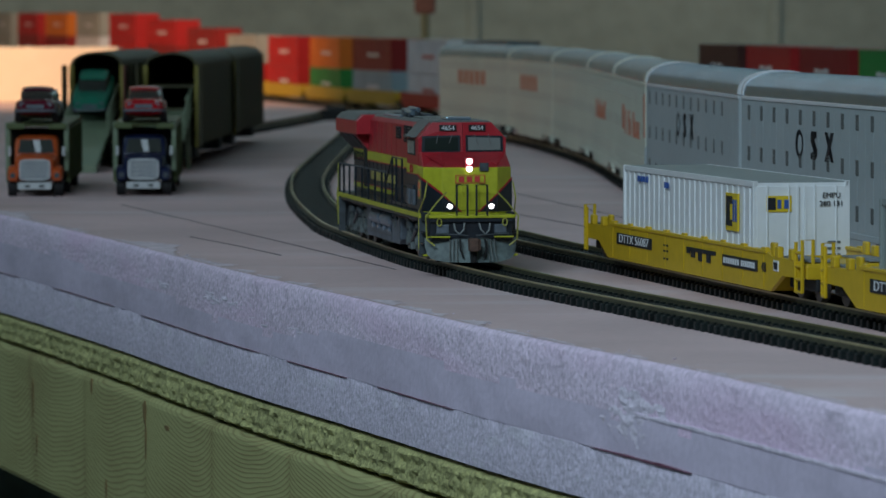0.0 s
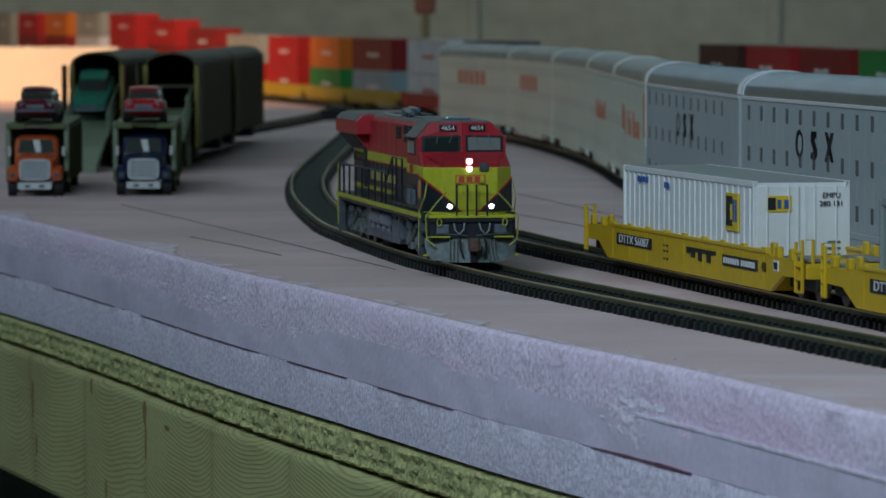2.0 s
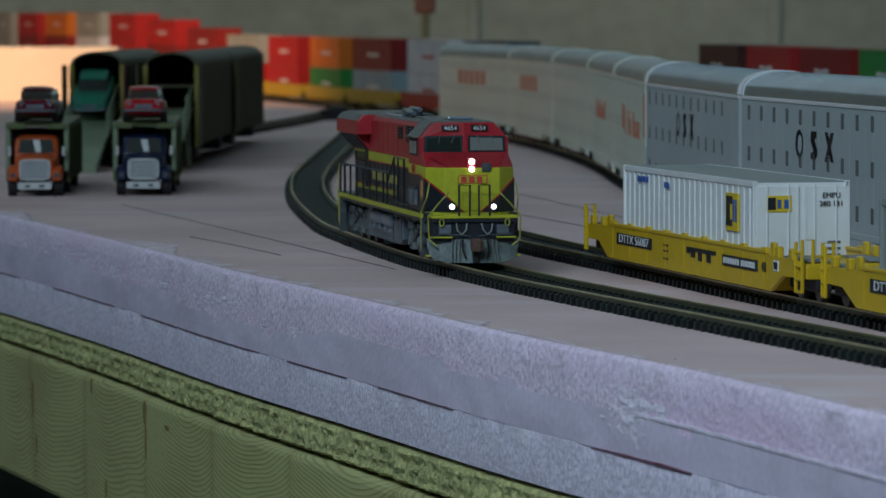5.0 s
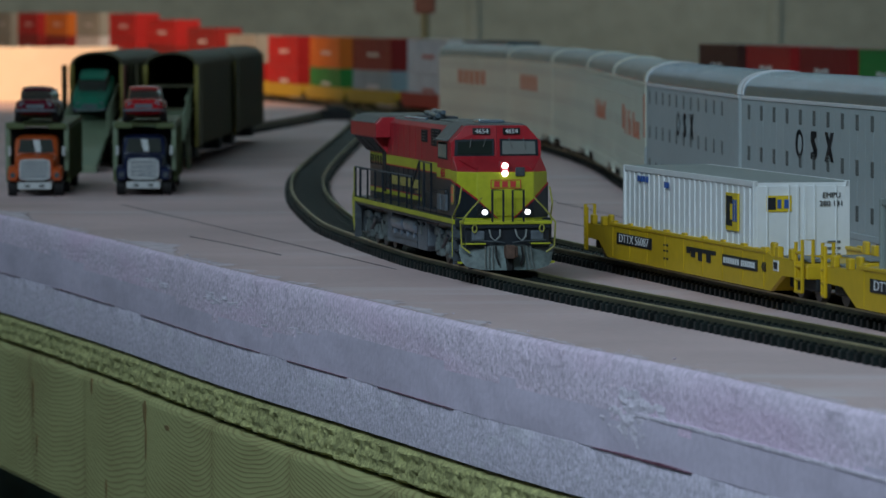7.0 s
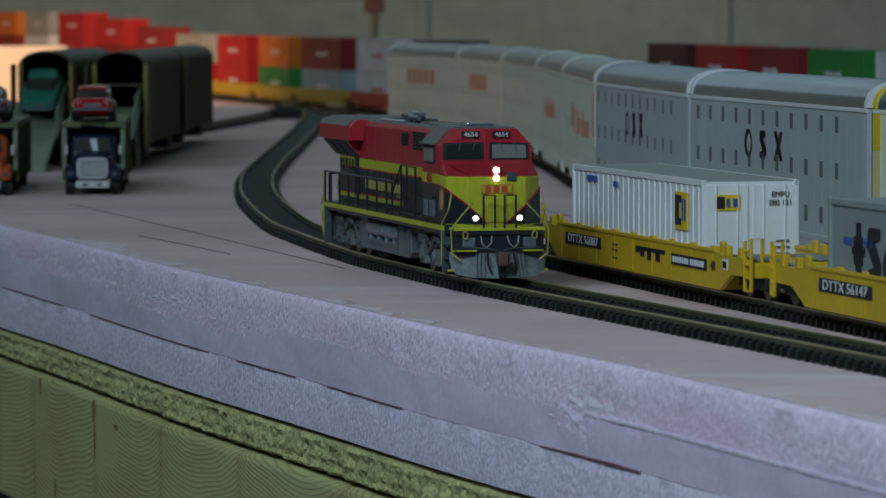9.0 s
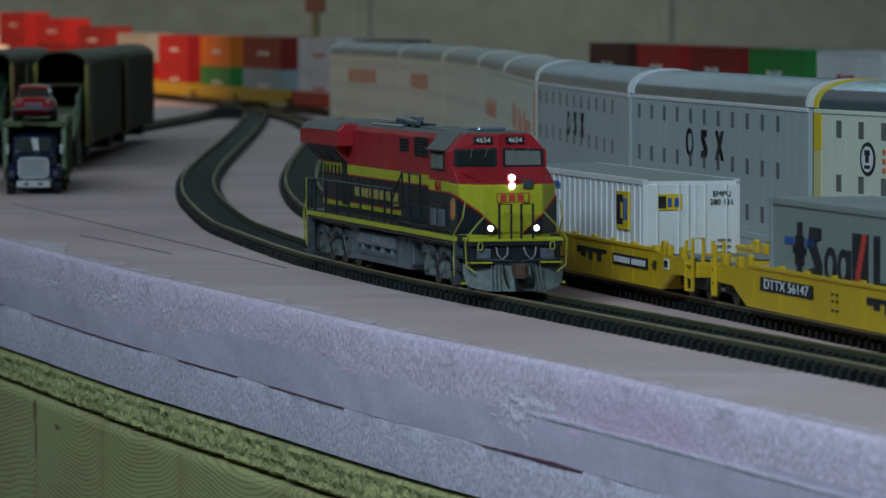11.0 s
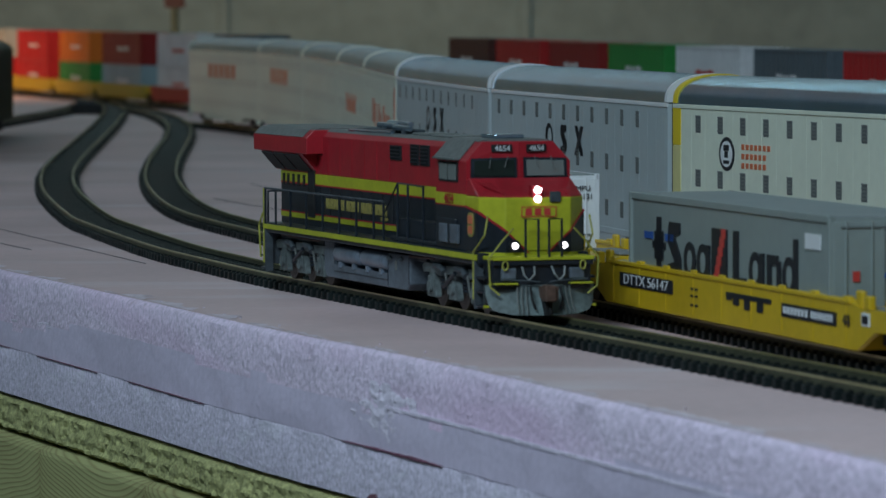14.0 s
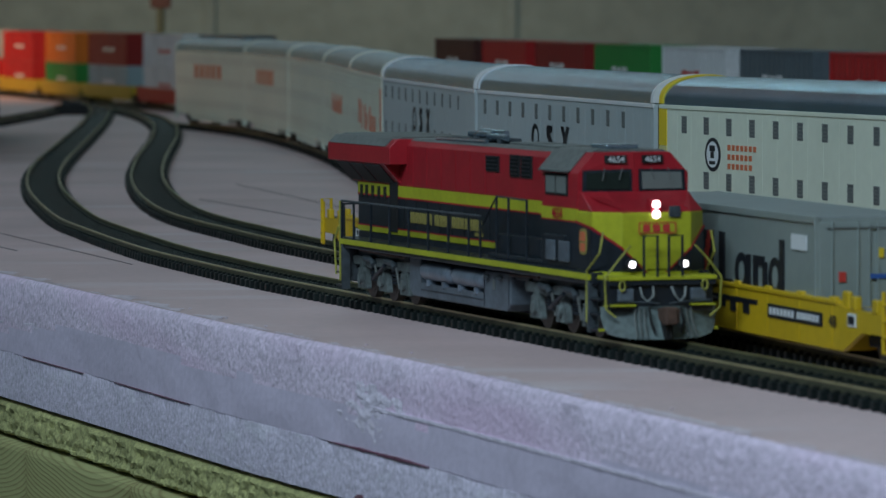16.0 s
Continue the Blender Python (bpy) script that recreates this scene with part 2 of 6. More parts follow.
def add_tube(bm, pts, r, sides=6):
    pts = [Vector(p) for p in pts]
    rings = []
    for i, p in enumerate(pts):
        d = (pts[min(i + 1, len(pts) - 1)] - pts[max(i - 1, 0)]).normalized()
        u = d.orthogonal().normalized() if i == 0 else (rings_u - d * rings_u.dot(d)).normalized()
        rings_u = u
        w = d.cross(u)
        rings.append([bm.verts.new(p + (u * math.cos(a) + w * math.sin(a)) * r) for a in [2 * math.pi * k / sides for k in range(sides)]])
    for a, b in zip(rings[:-1], rings[1:]):
        for k in range(sides):
            bm.faces.new((a[k], a[(k + 1) % sides], b[(k + 1) % sides], b[k]))
    bm.faces.new(rings[0][::-1])
    bm.faces.new(rings[-1])


def tubes(lines, r, sides=6):
    bm = bmesh.new()
    for pts in lines:
        add_tube(bm, pts, r, sides)
    return bm


def add_disc(bm, centre, axis, r, half, sides=20):
    c, a = Vector(centre), Vector(axis).normalized()
    add_tube(bm, [c - a * half, c + a * half], r, sides)


def finish(bm, name, mat, smooth=False):
    bmesh.ops.recalc_face_normals(bm, faces=bm.faces)
    me = bpy.data.meshes.new(name)
    bm.to_mesh(me)
    bm.free()
    me.materials.append(mat)
    if smooth:
        for p in me.polygons:
            p.use_smooth = True
        me.set_sharp_from_angle(angle=radians(35))
    return me


def part(name, bm, mat, parent, label="", smooth=False):
    ob = new(name, finish(bm, name, mat, smooth))
    ob.parent = parent
    return tagged(ob, label)


def single(name, bm, mat, label, category, group="", kind="", smooth=False):
    return tagged(new(name, finish(bm, name, mat, smooth)), label, category, group, kind)


def thing(name, m, label, category, group="", kind=""):
    ob = new(name)
    ob.empty_display_size = 0.02
    ob.matrix_world = m
    return tagged(ob, label, category, group, kind)


def text_part(name, body, size, m, mat, parent, label=""):
    cu = bpy.data.curves.new(name, "FONT")
    cu.body, cu.size, cu.align_x, cu.align_y, cu.extrude = body, size, "CENTER", "CENTER", 0.00008
    tmp = bpy.data.objects.new(name, cu)
    me = bpy.data.meshes.new_from_object(tmp)
    bpy.data.objects.remove(tmp)
    me.transform(m)
    me.materials.clear()
    me.materials.append(mat)
    ob = new(name, me)
    ob.parent = parent
    return tagged(ob, label)


# ---- lines on the plan ----
class Line:
    """A smooth line through points on the plan, measured along its length."""

    def __init__(self, pts, steps=24):
        p = [np.array(q, float) for q in pts]
        p = [2 * p[0] - p[1]] + p + [2 * p[-1] - p[-2]]
        out = []
        for i in range(1, len(p) - 2):
            a, b, c, d = p[i - 1], p[i], p[i + 1], p[i + 2]
            for k in range(steps):
                t = k / steps
                out.append(0.5 * (2 * b + (c - a) * t + (2 * a - 5 * b + 4 * c - d) * t * t + (3 * b - a - 3 * c + d) * t ** 3))
        out.append(p[-2])
        self.p = np.array(out)
        self.d = np.concatenate([[0], np.cumsum(np.hypot(*np.diff(self.p, axis=0).T))])
        self.length = self.d[-1]

    def at(self, s):
        return Vector((np.interp(s, self.d, self.p[:, 0]), np.interp(s, self.d, self.p[:, 1]), 0))

    def way(self, s):
        return (self.at(s + 0.004) - self.at(s - 0.004)).normalized()

    def turn(self, s):
        w = self.way(s)
        return math.degrees(math.atan2(w.y, w.x))

    def side(self, s):
        w = self.way(s)
        return Vector((-w.y, w.x, 0))

    def chord(self, s, half, z=0.0):
        a, b = self.at(s - half), self.at(s + half)
        c = (a + b) / 2
        return pose(c.x, c.y, z, 0, 0, math.degrees(math.atan2(b.y - a.y, b.x - a.x)))

    def nearest(self, y):
        if self.p[0, 1] > self.p[-1, 1]:
            return float(np.interp(-y, -self.p[:, 1], self.d))
        return float(np.interp(y, self.p[:, 1], self.d))


RAIL_Z = 0.00465
MAIN = Line([(-0.1209, 5.0685), (-0.0874, 4.7616), (-0.0698, 4.4175), (-0.0665, 3.999), (-0.0693, 3.4875), (-0.073, 3.069),
             (-0.0739, 2.8365), (-0.0719, 2.6319), (-0.0629, 2.3901), (-0.045, 2.1269), (-0.0308, 2.0051), (-0.0068, 1.8395),
             (0.011, 1.7484), (0.0307, 1.6573), (0.0498, 1.581), (0.067, 1.5159), (0.0953, 1.4085), (0.1488, 1.2044), (0.2325, 0.8835)])
PASSING = Line([(-0.0698, 4.62), (-0.0500, 4.40), (-0.0250, 4.10), (-0.0112, 3.78), (-0.0100, 3.45), (-0.0140, 3.15), (-0.0172, 2.88),
                (-0.0172, 2.64), (-0.0128, 2.43), (-0.0050, 2.26), (0.0039, 2.149), (0.0157, 2.062), (0.0267, 1.998),
                (0.0449, 1.8935), (0.0770, 1.7406), (0.1076, 1.5866), (0.1336, 1.4634), (0.1760, 1.2600), (0.2500, 0.9050)])
RACKLINE = Line([(0.0000, 3.85), (0.0330, 3.70), (0.0630, 3.49), (0.0850, 3.22), (0.0985, 2.95), (0.1045, 2.65), (0.1100, 2.31),
                 (0.1320, 1.966), (0.1720, 1.672), (0.2300, 1.440), (0.3200, 1.150)])
FARLINE = Line([(0.1700, 3.82), (0.1150, 3.95), (0.0600, 4.17), (-0.0097, 4.50), (-0.0620, 4.72), (-0.1090, 4.95), (-0.1580, 5.18), (-0.2100, 5.41), (-0.2650, 5.64), (-0.3250, 5.87), (-0.3850, 6.10), (-0.4430, 6.33), (-0.5010, 6.56), (-0.5600, 6.80), (-0.6150, 7.03), (-0.67, 7.26)])
YARD = Line([(-0.0950, 4.75), (-0.1100, 4.35), (-0.1450, 3.95), (-0.1800, 3.60), (-0.2100, 3.20), (-0.2300, 2.95)])
BACKLINE = Line([(0.1650, 4.16), (0.2060, 3.80), (0.2520, 3.40), (0.2980, 3.00), (0.3440, 2.60), (0.3900, 2.20), (0.436, 1.80)])


# ---- setting ----
def build_room():
    x0, x1, y0, y1, z0, z1, w = -3.2, 3.0, -2.2, 7.6, -0.98, 1.5, 0.2
    single("floor", boxes([(x0, x1, y0, y1, z0 - 0.1, z0)]), M_FLOOR, "dark concrete basement floor", "floor", kind="structure")
    single("ceiling", boxes([(x0, x1, y0, y1, z1, z1 + 0.1)]), M_CEIL, "pale board ceiling of the basement", "ceiling", kind="structure")
    single("wall_north", boxes([(x0 - w, x1 + w, y1, y1 + w, z0 - 0.1, z1 + 0.1)]), M_CONCRETE, "grey poured concrete basement wall", "wall", kind="structure")
    single("wall_south", boxes([(x0 - w, x1 + w, y0 - w, y0, z0 - 0.1, z1 + 0.1)]), M_CONCRETE, "grey poured concrete basement wall", "wall", kind="structure")
    single("wall_west", boxes([(x0 - w, x0, y0, y1, z0 - 0.1, z1 + 0.1)]), M_CONCRETE, "grey poured concrete basement wall", "wall", kind="structure")
    single("wall_east", boxes([(x1, x1 + w, y0, y1, z0 - 0.1, z1 + 0.1)]), M_CONCRETE, "grey poured concrete basement wall", "wall", kind="structure")


EDGE = Line([(-1.75, 7.58), (-1.10, 5.60), (-0.55, 3.60), (-0.32, 2.72), (-0.2050, 2.2960), (-0.1370, 2.0370), (-0.0790, 1.8000), (-0.0250, 1.6000), (0.0186, 1.4369),
             (0.0614, 1.2946), (0.1020, 1.1390), (0.1414, 0.9860), (0.23, 0.64), (0.40, 0.0), (0.75, -1.30)], 40)


def slab(name, profile, mat, label, category, rough, top_mat=None, seed=0.0, recess=0.0, band=0.0, n=700, fine=0.0):
    """A board that follows the table's edge: profile rows are (outward, z) down its front; the rest of it lies inwards."""
    verts, faces, mats = [], [], []
    k = len(profile)
    for i in range(n + 1):
        f = i / n
        s = EDGE.length * (0.42 * f / 0.05 if f < 0.05 else 0.42 + 0.38 * (f - 0.05) / 0.9 if f < 0.95 else 0.80 + 0.20 * (f - 0.95) / 0.05)
        c, o = EDGE.at(s), -EDGE.side(s)
        o.z = 0
        back = recess * max(0.0, min(1.2, 2.3 - c.y))
        for j, (out, z) in enumerate(profile):
            z += back * min(1.0, max(0.0, (-0.0272 - z) / 0.0176))
            q = c + o * out + Vector((0, 0, z))
            d = noise.noise(Vector((s * 60, z * 120 + seed, seed))) * rough + noise.noise(Vector((s * 140, z * 260, seed + 5))) * rough * 0.5
            if fine:
                d += fine * (noise.noise(Vector((s * 360, z * 500, seed + 2))) + 0.8 * noise.noise(Vector((s * 800, z * 900, seed + 7))))
            q += o * d
            if 0 < j < k - 1:
                q.z += noise.noise(Vector((s * 90, seed + 9, j))) * rough * 0.5
            verts.append(q)
        verts.append(Vector((2.95, 7.58 - 8.8 * f, profile[0][1])))
        verts.append(Vector((2.95, 7.58 - 8.8 * f, profile[-1][1] + (0.0048 if recess else 0.0))))
    w = k + 2
    for i in range(n):
        a, b = i * w, (i + 1) * w
        for j in range(k - 1):
            border = band + 0.006 * noise.noise(Vector((i * 0.021, seed, 0.5))) + 0.002 * noise.noise(Vector((i * 0.13, seed, 1.5))) if band else 1.0
            faces.append((a + j, b + j, b + j + 1, a + j + 1)), mats.append(2 if -profile[j][1] > border else 0)
        faces.append((a, a + k, b + k, b)), mats.append(1)
        faces.append((a + k - 1, b + k - 1, b + k + 1, a + k + 1)), mats.append(0)
    me = bpy.data.meshes.new(name)
    me.from_pydata([tuple(q) for q in verts], [], faces)
    me.materials.append(mat)
    me.materials.append(top_mat or mat)
    me.materials.append(M_FOAM_SMOOTH)
    me.polygons.foreach_set("material_index", mats)
    bm = bmesh.new()
    bm.from_mesh(me)
    bmesh.ops.recalc_face_normals(bm, faces=bm.faces)
    bm.to_mesh(me)
    bm.free()
    for q in me.polygons:
        q.use_smooth = True
    me.set_sharp_from_angle(angle=radians(38))
    return tagged(new(name, me), label, category, kind="structure")


def build_table():
    slab("foam_board_top", [(-0.0012, 0.0), (-0.0003, -0.0005), (0.0006, -0.0016), (0.0010, -0.007), (0.0012, -0.010), (0.0013, -0.0125), (0.0014, -0.015), (0.0014, -0.0175), (0.0014, -0.020), (0.0013, -0.023), (0.0012, -0.0262)],
         M_FOAM_CUT, "pink insulation foam board with rough cut edge, top of the layout", "foam board", 0.0005, M_FOAM_TOP, 1.0, 0.0, 0.014)
    slab("foam_board_lower", [(0.0009, -0.02625), (0.0011, -0.0265), (0.0011, -0.032), (0.0013, -0.037), (0.0013, -0.041), (0.0010, -0.0448)],
         M_FOAM_LOW, "lilac insulation foam board glued under the top board", "foam board", 0.0003, None, 3.0, 0.0040)
    slab("chipboard", [(-0.0010, -0.0462), (0.0006, -0.0466)] + [(0.0012 + 0.0003 * math.sin(k * 1.3), -0.0466 - 0.00095 * k) for k in range(1, 11)] + [(0.0006, -0.0569), (-0.0010, -0.0575)],
         M_CHIPBOARD, "coarse chipboard sheet between foam and timber frame", "board", 0.0014, None, 5.0, 0.0040, 0.0, 4200, 0.0010)
    n = 120
    bm = bmesh.new()
    rows = []
    for i in range(n + 1):
        s = EDGE.length * i / n
        c, o = EDGE.at(s), -EDGE.side(s)
        c = c + Vector((0, 0, 0.0040 * max(0.0, min(1.2, 2.3 - c.y))))
        rows.append([bm.verts.new(c + o * a + Vector((0, 0, z))) for a, z in
                     ((0.0005, -0.0588), (0.0025, -0.0600), (0.0030, -0.0615), (0.0030, -0.1150), (0.0022, -0.1168), (0.0, -0.1175), (-0.036, -0.1175), (-0.036, -0.0588))])
    for a, b in zip(rows[:-1], rows[1:]):
        for j in range(8):
            bm.faces.new((a[j], a[(j + 1) % 8], b[(j + 1) % 8], b[j]))
    bm.faces.new(rows[0]), bm.faces.new(rows[-1][::-1])
    timber = single("frame_timber", bm, M_PINE, "knotty pine timber edging the layout table", "timber", kind="structure")
    knot_mat = material("brown_knot", (0.22, 0.14, 0.05), 0.8, grain=0.4, grain_size=0.004)
    for y, z, a, b in ((2.199, -0.078, 0.0022, 0.009), (2.190, -0.098, 0.0016, 0.005), (2.062, -0.0632, 0.0022, 0.0034), (2.030, -0.103, 0.0022, 0.0042), (1.944, -0.065, 0.0040, 0.0046), (1.942, -0.076, 0.0018, 0.0075), (1.897, -0.0675, 0.0050, 0.0011), (1.745, -0.104, 0.0022, 0.007), (1.30, -0.09, 0.006, 0.006)):
        s = EDGE.nearest(y)
        c, o, w = EDGE.at(s), -EDGE.side(s), EDGE.way(s)
        c = c + o * 0.0031 + Vector((0, 0, z + 0.0040 * max(0.0, min(1.2, 2.3 - c.y))))
        disc = bmesh.new()
        rim = [c + w * a * math.cos(t) * (1 + 0.2 * math.sin(3 * t)) + Vector((0, 0, b * math.sin(t))) for t in [2 * math.pi * q / 20 for q in range(20)]]
        lo, hi = [disc.verts.new(q - o * 0.001) for q in rim], [disc.verts.new(q + o * 0.0001) for q in rim]
        disc.faces.new(hi), disc.faces.new(lo[::-1])
        for q in range(20):
            disc.faces.new((lo[q], lo[(q + 1) % 20], hi[(q + 1) % 20], hi[q]))
        part("knot", disc, knot_mat, timber, "brown knot in the pine")


def strip(name, line, s0, s1, half, z0, z1, mat, parent=None, off=0.0, step=0.01, lift=None):
    bm = bmesh.new()
    n = max(2, int((s1 - s0) / step))
    rows = []
    for i in range(n + 1):
        s = s0 + (s1 - s0) * i / n
        c, l = line.at(s), line.side(s)
        up = lift(s) if lift else 0.0
        rows.append([bm.verts.new(c + l * (off + a) + Vector((0, 0, z + up))) for a, z in ((-half, z0), (half, z0), (half, z1), (-half, z1))])
    for a, b in zip(rows[:-1], rows[1:]):
        for j in range(4):
            bm.faces.new((a[j], a[(j + 1) % 4], b[(j + 1) % 4], b[j]))
    bm.faces.new(rows[0][::-1]), bm.faces.new(rows[-1])
    return bm


TIE_MESH = None


def build_track(line, s0, s1, label, near=None, lift=None):
    """Two rails on moulded ties; the ties in the stretch near are single pieces, the rest one mesh."""
    global TIE_MESH
    tr = thing("railway_track", Matrix(), label, "railway track", "model railway tracks")
    for sgn in (-1, 1):
        bm = strip("rail", line, s0, s1, 0.00030, RAIL_Z - 0.0005, RAIL_Z, M_RAIL, off=sgn * 0.0083, lift=lift)
        b2 = strip("rail", line, s0, s1, 0.00020, RAIL_Z - 0.0018, RAIL_Z - 0.0005, M_RAIL, off=sgn * 0.0083, lift=lift)
        b3 = strip("rail", line, s0, s1, 0.0008, RAIL_Z - 0.0022, RAIL_Z - 0.0018, M_RAIL, off=sgn * 0.0083, lift=lift)
        tmp = bpy.data.meshes.new("tmp")
        b3.to_mesh(tmp)
        b3.free()
        b2.from_mesh(tmp)
        bpy.data.meshes.remove(tmp)
        rl = part("rail", bm, M_RAIL, tr, "brass-coloured rail")
        part("rail_foot", b2, M_RAILBASE, rl, "tarnished rail web and foot")
    part("roadbed", strip("roadbed", line, s0, s1, 0.0092, 0.0001, 0.0008, M_ROADBED, lift=lift), M_ROADBED, tr, "black moulded tie strip")
    if TIE_MESH is None:
        bm = boxes([(-0.00125, 0.00125, -0.0115, 0.0115, 0.0, 0.0026)], 0.0003)
        for y in (-0.0097, -0.0069, 0.0069, 0.0097):
            add_box(bm, -0.0009, 0.0009, y - 0.0006, y + 0.0006, 0.0025, 0.0031)
        TIE_MESH = finish(bm, "tie", M_TIE)
    rest = bmesh.new()
    s = s0
    rng = random.Random(3)
    while s < s1:
        m = line.chord(s, 0.002, lift(s) if lift else 0.0) @ pose(0, rng.uniform(-0.0002, 0.0002), 0, 0, 0, rng.uniform(-0.8, 0.8))
        if near and near[0] <= s <= near[1]:
            ob = new("tie", TIE_MESH)
            ob.parent, ob.matrix_local = tr, m
        else:
            k = len(rest.verts)
            rest.from_mesh(TIE_MESH)
            rest.verts.ensure_lookup_table()
            for v in rest.verts[k:]:
                v.co = m @ v.co
        s += 0.0064
    if len(rest.verts):
        tagged(part("sleeper_strip", rest, M_TIE, tr, "black plastic ties"), kind="stuff")
    else:
        rest.free()
    return tr


# ---- rolling stock ----
def mm(*v):
    return tuple(a / 1000.0 for a in v)


def mboxes(rows, bevel=0.0):
    return boxes([mm(*r) for r in rows], bevel / 1000.0)


def mprism(outline, a0, a1, axis="x", bevel=0.0):
    return prism([mm(*p) for p in outline], a0 / 1000.0, a1 / 1000.0, axis, bevel / 1000.0)


def mtubes(lines, r, sides=6):
    return tubes([[mm(*p) for p in l] for l in lines], r / 1000.0, sides)


def quad_plate(pts, thick):
    """A thin plate through points (in mm) on one plane, thickened along its normal."""
    p = [Vector(mm(*q)) for q in pts]
    n = (p[1] - p[0]).cross(p[2] - p[0]).normalized() * thick / 1000.0
    bm = bmesh.new()
    a = [bm.verts.new(q) for q in p]
    b = [bm.verts.new(q + n) for q in p]
    bm.faces.new(a[::-1]), bm.faces.new(b)
    for i in range(len(p)):
        j = (i + 1) % len(p)
        bm.faces.new((a[i], a[j], b[j], b[i]))
    return bm


def build_locomotive():
    """A six-axle diesel; x runs forward, y to its left, z up from the rail's top. Millimetres."""
    lo = thing("locomotive", Matrix(), "red, yellow and black model diesel locomotive with lit headlights", "model locomotive")
    P = lambda name, bm, mat, label="", smooth=False: part(name, bm, mat, lo, label, smooth)
    # frame and walkways
    P("frame", mboxes([(-110, 110, -9, 9, 10, 15.2)]), M_NAVY)
    sill = [(-113, 108, -16.6, 16.6, 15.0, 18.2)]
    # added dark block that stops light and blackens gaps between the trucks
    P("inner_frame", mboxes([(-108, 106, -6.4, 6.4, 2.6, 12.0)]), M_DARK)
    P("walkway", mboxes(sill, 0.3), M_NAVY, "dark walkway deck")
    for s in (-1, 1):
        P("sill_stripe", mboxes([(-112, 107, s * 16.9 - 0.3, s * 16.9 + 0.3, 16.2, 17.7)]), M_YEL, "yellow sill stripe")
        P("blower_duct", mboxes([(22, 66, s * 13.2 - 2.6, s * 13.2 + 2.6, 18.3, 19.6), (26, 62, s * 12.6 - 1.8, s * 12.6 + 1.8, 19.6, 25)], 0.3), M_NAVY)
    # hood in its painted bands
    P("hood_lower", mboxes([(-113, 66, -10.6, 10.6, 18.2, 20.0), (-113, 66, -10.6, 10.6, 22.0, 31.2)]), M_NAVY, "black lower hood")
    P("hood_stripe", mboxes([(-113.2, 66, -10.7, 10.7, 20.2, 21.8)]), M_YEL, "yellow stripe along the hood")
    P("hood_red_line", mboxes([(-113.2, 66, -10.75, 10.75, 21.8, 22.2), (-113.2, 66, -10.75, 10.75, 31.1, 31.6)]), M_RED, "thin red line")
    P("hood_band", mboxes([(-113.2, 66, -10.7, 10.7, 31.6, 34.9)]), M_YEL, "yellow band along the hood")
    P("hood_upper", mprism([(-10.6, 34.9), (10.6, 34.9), (10.6, 47.0), (9.0, 48.6), (-9.0, 48.6), (-10.6, 47.0)], -66, 66, "x", 0.25), M_RED, "red upper hood")
    P("hood_rear", mprism([(-10.6, 34.9), (10.6, 34.9), (10.6, 41.0), (-10.6, 41.0)], -113, -66), M_RED)
    P("hood_roof", mprism([(-9.2, 48.5), (9.2, 48.5), (7.8, 49.3), (-7.8, 49.3)], -66, 62), M_ROOF, "grey weathered roof")
    # radiator with its wings
    rad = [(-16.0, 41.4), (16.0, 41.4), (16.0, 46.6), (13.5, 49.0), (-13.5, 49.0), (-16.0, 46.6)]
    P("radiator", mprism(rad, -127, -66, "x", 0.3), M_RED, "red overhanging radiator housing")
    P("radiator_roof", mprism([(-13.3, 48.9), (13.3, 48.9), (11, 49.6), (-11, 49.6)], -125.5, -68), M_ROOF, "grey radiator roof")
    for s in (-1, 1):
        P("radiator_flank", mprism([(s * 15.9, 46.7), (s * 13.6, 48.95), (s * 13.8, 49.15), (s * 16.15, 46.8)], -125.5, -70), M_ROOF)
        P("radiator_brace", mprism([(s * 10.4, 35.2), (s * 15.8, 41.5), (s * 10.4, 41.5)], -119, -72), M_RED)
        for x0, x1 in ((-118, -106.5), (-104.5, -93), (-91, -76)):
            P("intake_screen", quad_plate([(x0, s * 10.9, 35.7), (x1, s * 10.9, 35.7), (x1, s * 15.7, 41.1), (x0, s * 15.7, 41.1)], 0.35 * -s), M_DARK, "black intake screen")
        for x in (-109, -104, -98, -92, -86):
            P("hood_louver", mboxes([(x - 0.9, x + 0.9, s * 10.8 - 0.3, s * 10.8 + 0.3, 30.5, 34.2)]), M_DARK)
        P("hood_door", mboxes([(-81, -74, s * 10.85 - 0.3, s * 10.85 + 0.3, 21, 38)], 0.1), M_DARK)
        for x0, x1, z0, z1 in ((6.5, 17.5, 41.8, 46.2), (27, 35, 40.8, 47), (36.5, 45, 40.8, 47)):
            P("side_grille", mboxes([(x0, x1, s * 10.75 - 0.3, s * 10.75 + 0.3, z0, z1)], 0.1), M_DARK, "black side grille")
            n = int((z1 - z0) / 1.1)
            for k in range(n):
                z = z0 + 0.7 + k * 1.1
                P("slat", mboxes([(x0 + 0.5, x1 - 0.5, s * 11.0 - 0.35, s * 11.0 + 0.2, z, z + 0.35)]), M_NAVY)
        for x in range(-68, 20, 11):
            P("hood_seam", mboxes([(x - 0.12, x + 0.12, s * 10.62 - 0.15, s * 10.62 + 0.15, 22.3, 31.0)]), M_DARK)
        for x in range(-60, 6, 13):
            P("hood_seam", mboxes([(x - 0.12, x + 0.12, s * 10.62 - 0.12, s * 10.62 + 0.12, 35, 46.6)]), M_RED)
        # gold lettering as plain bars
        x = -61.5
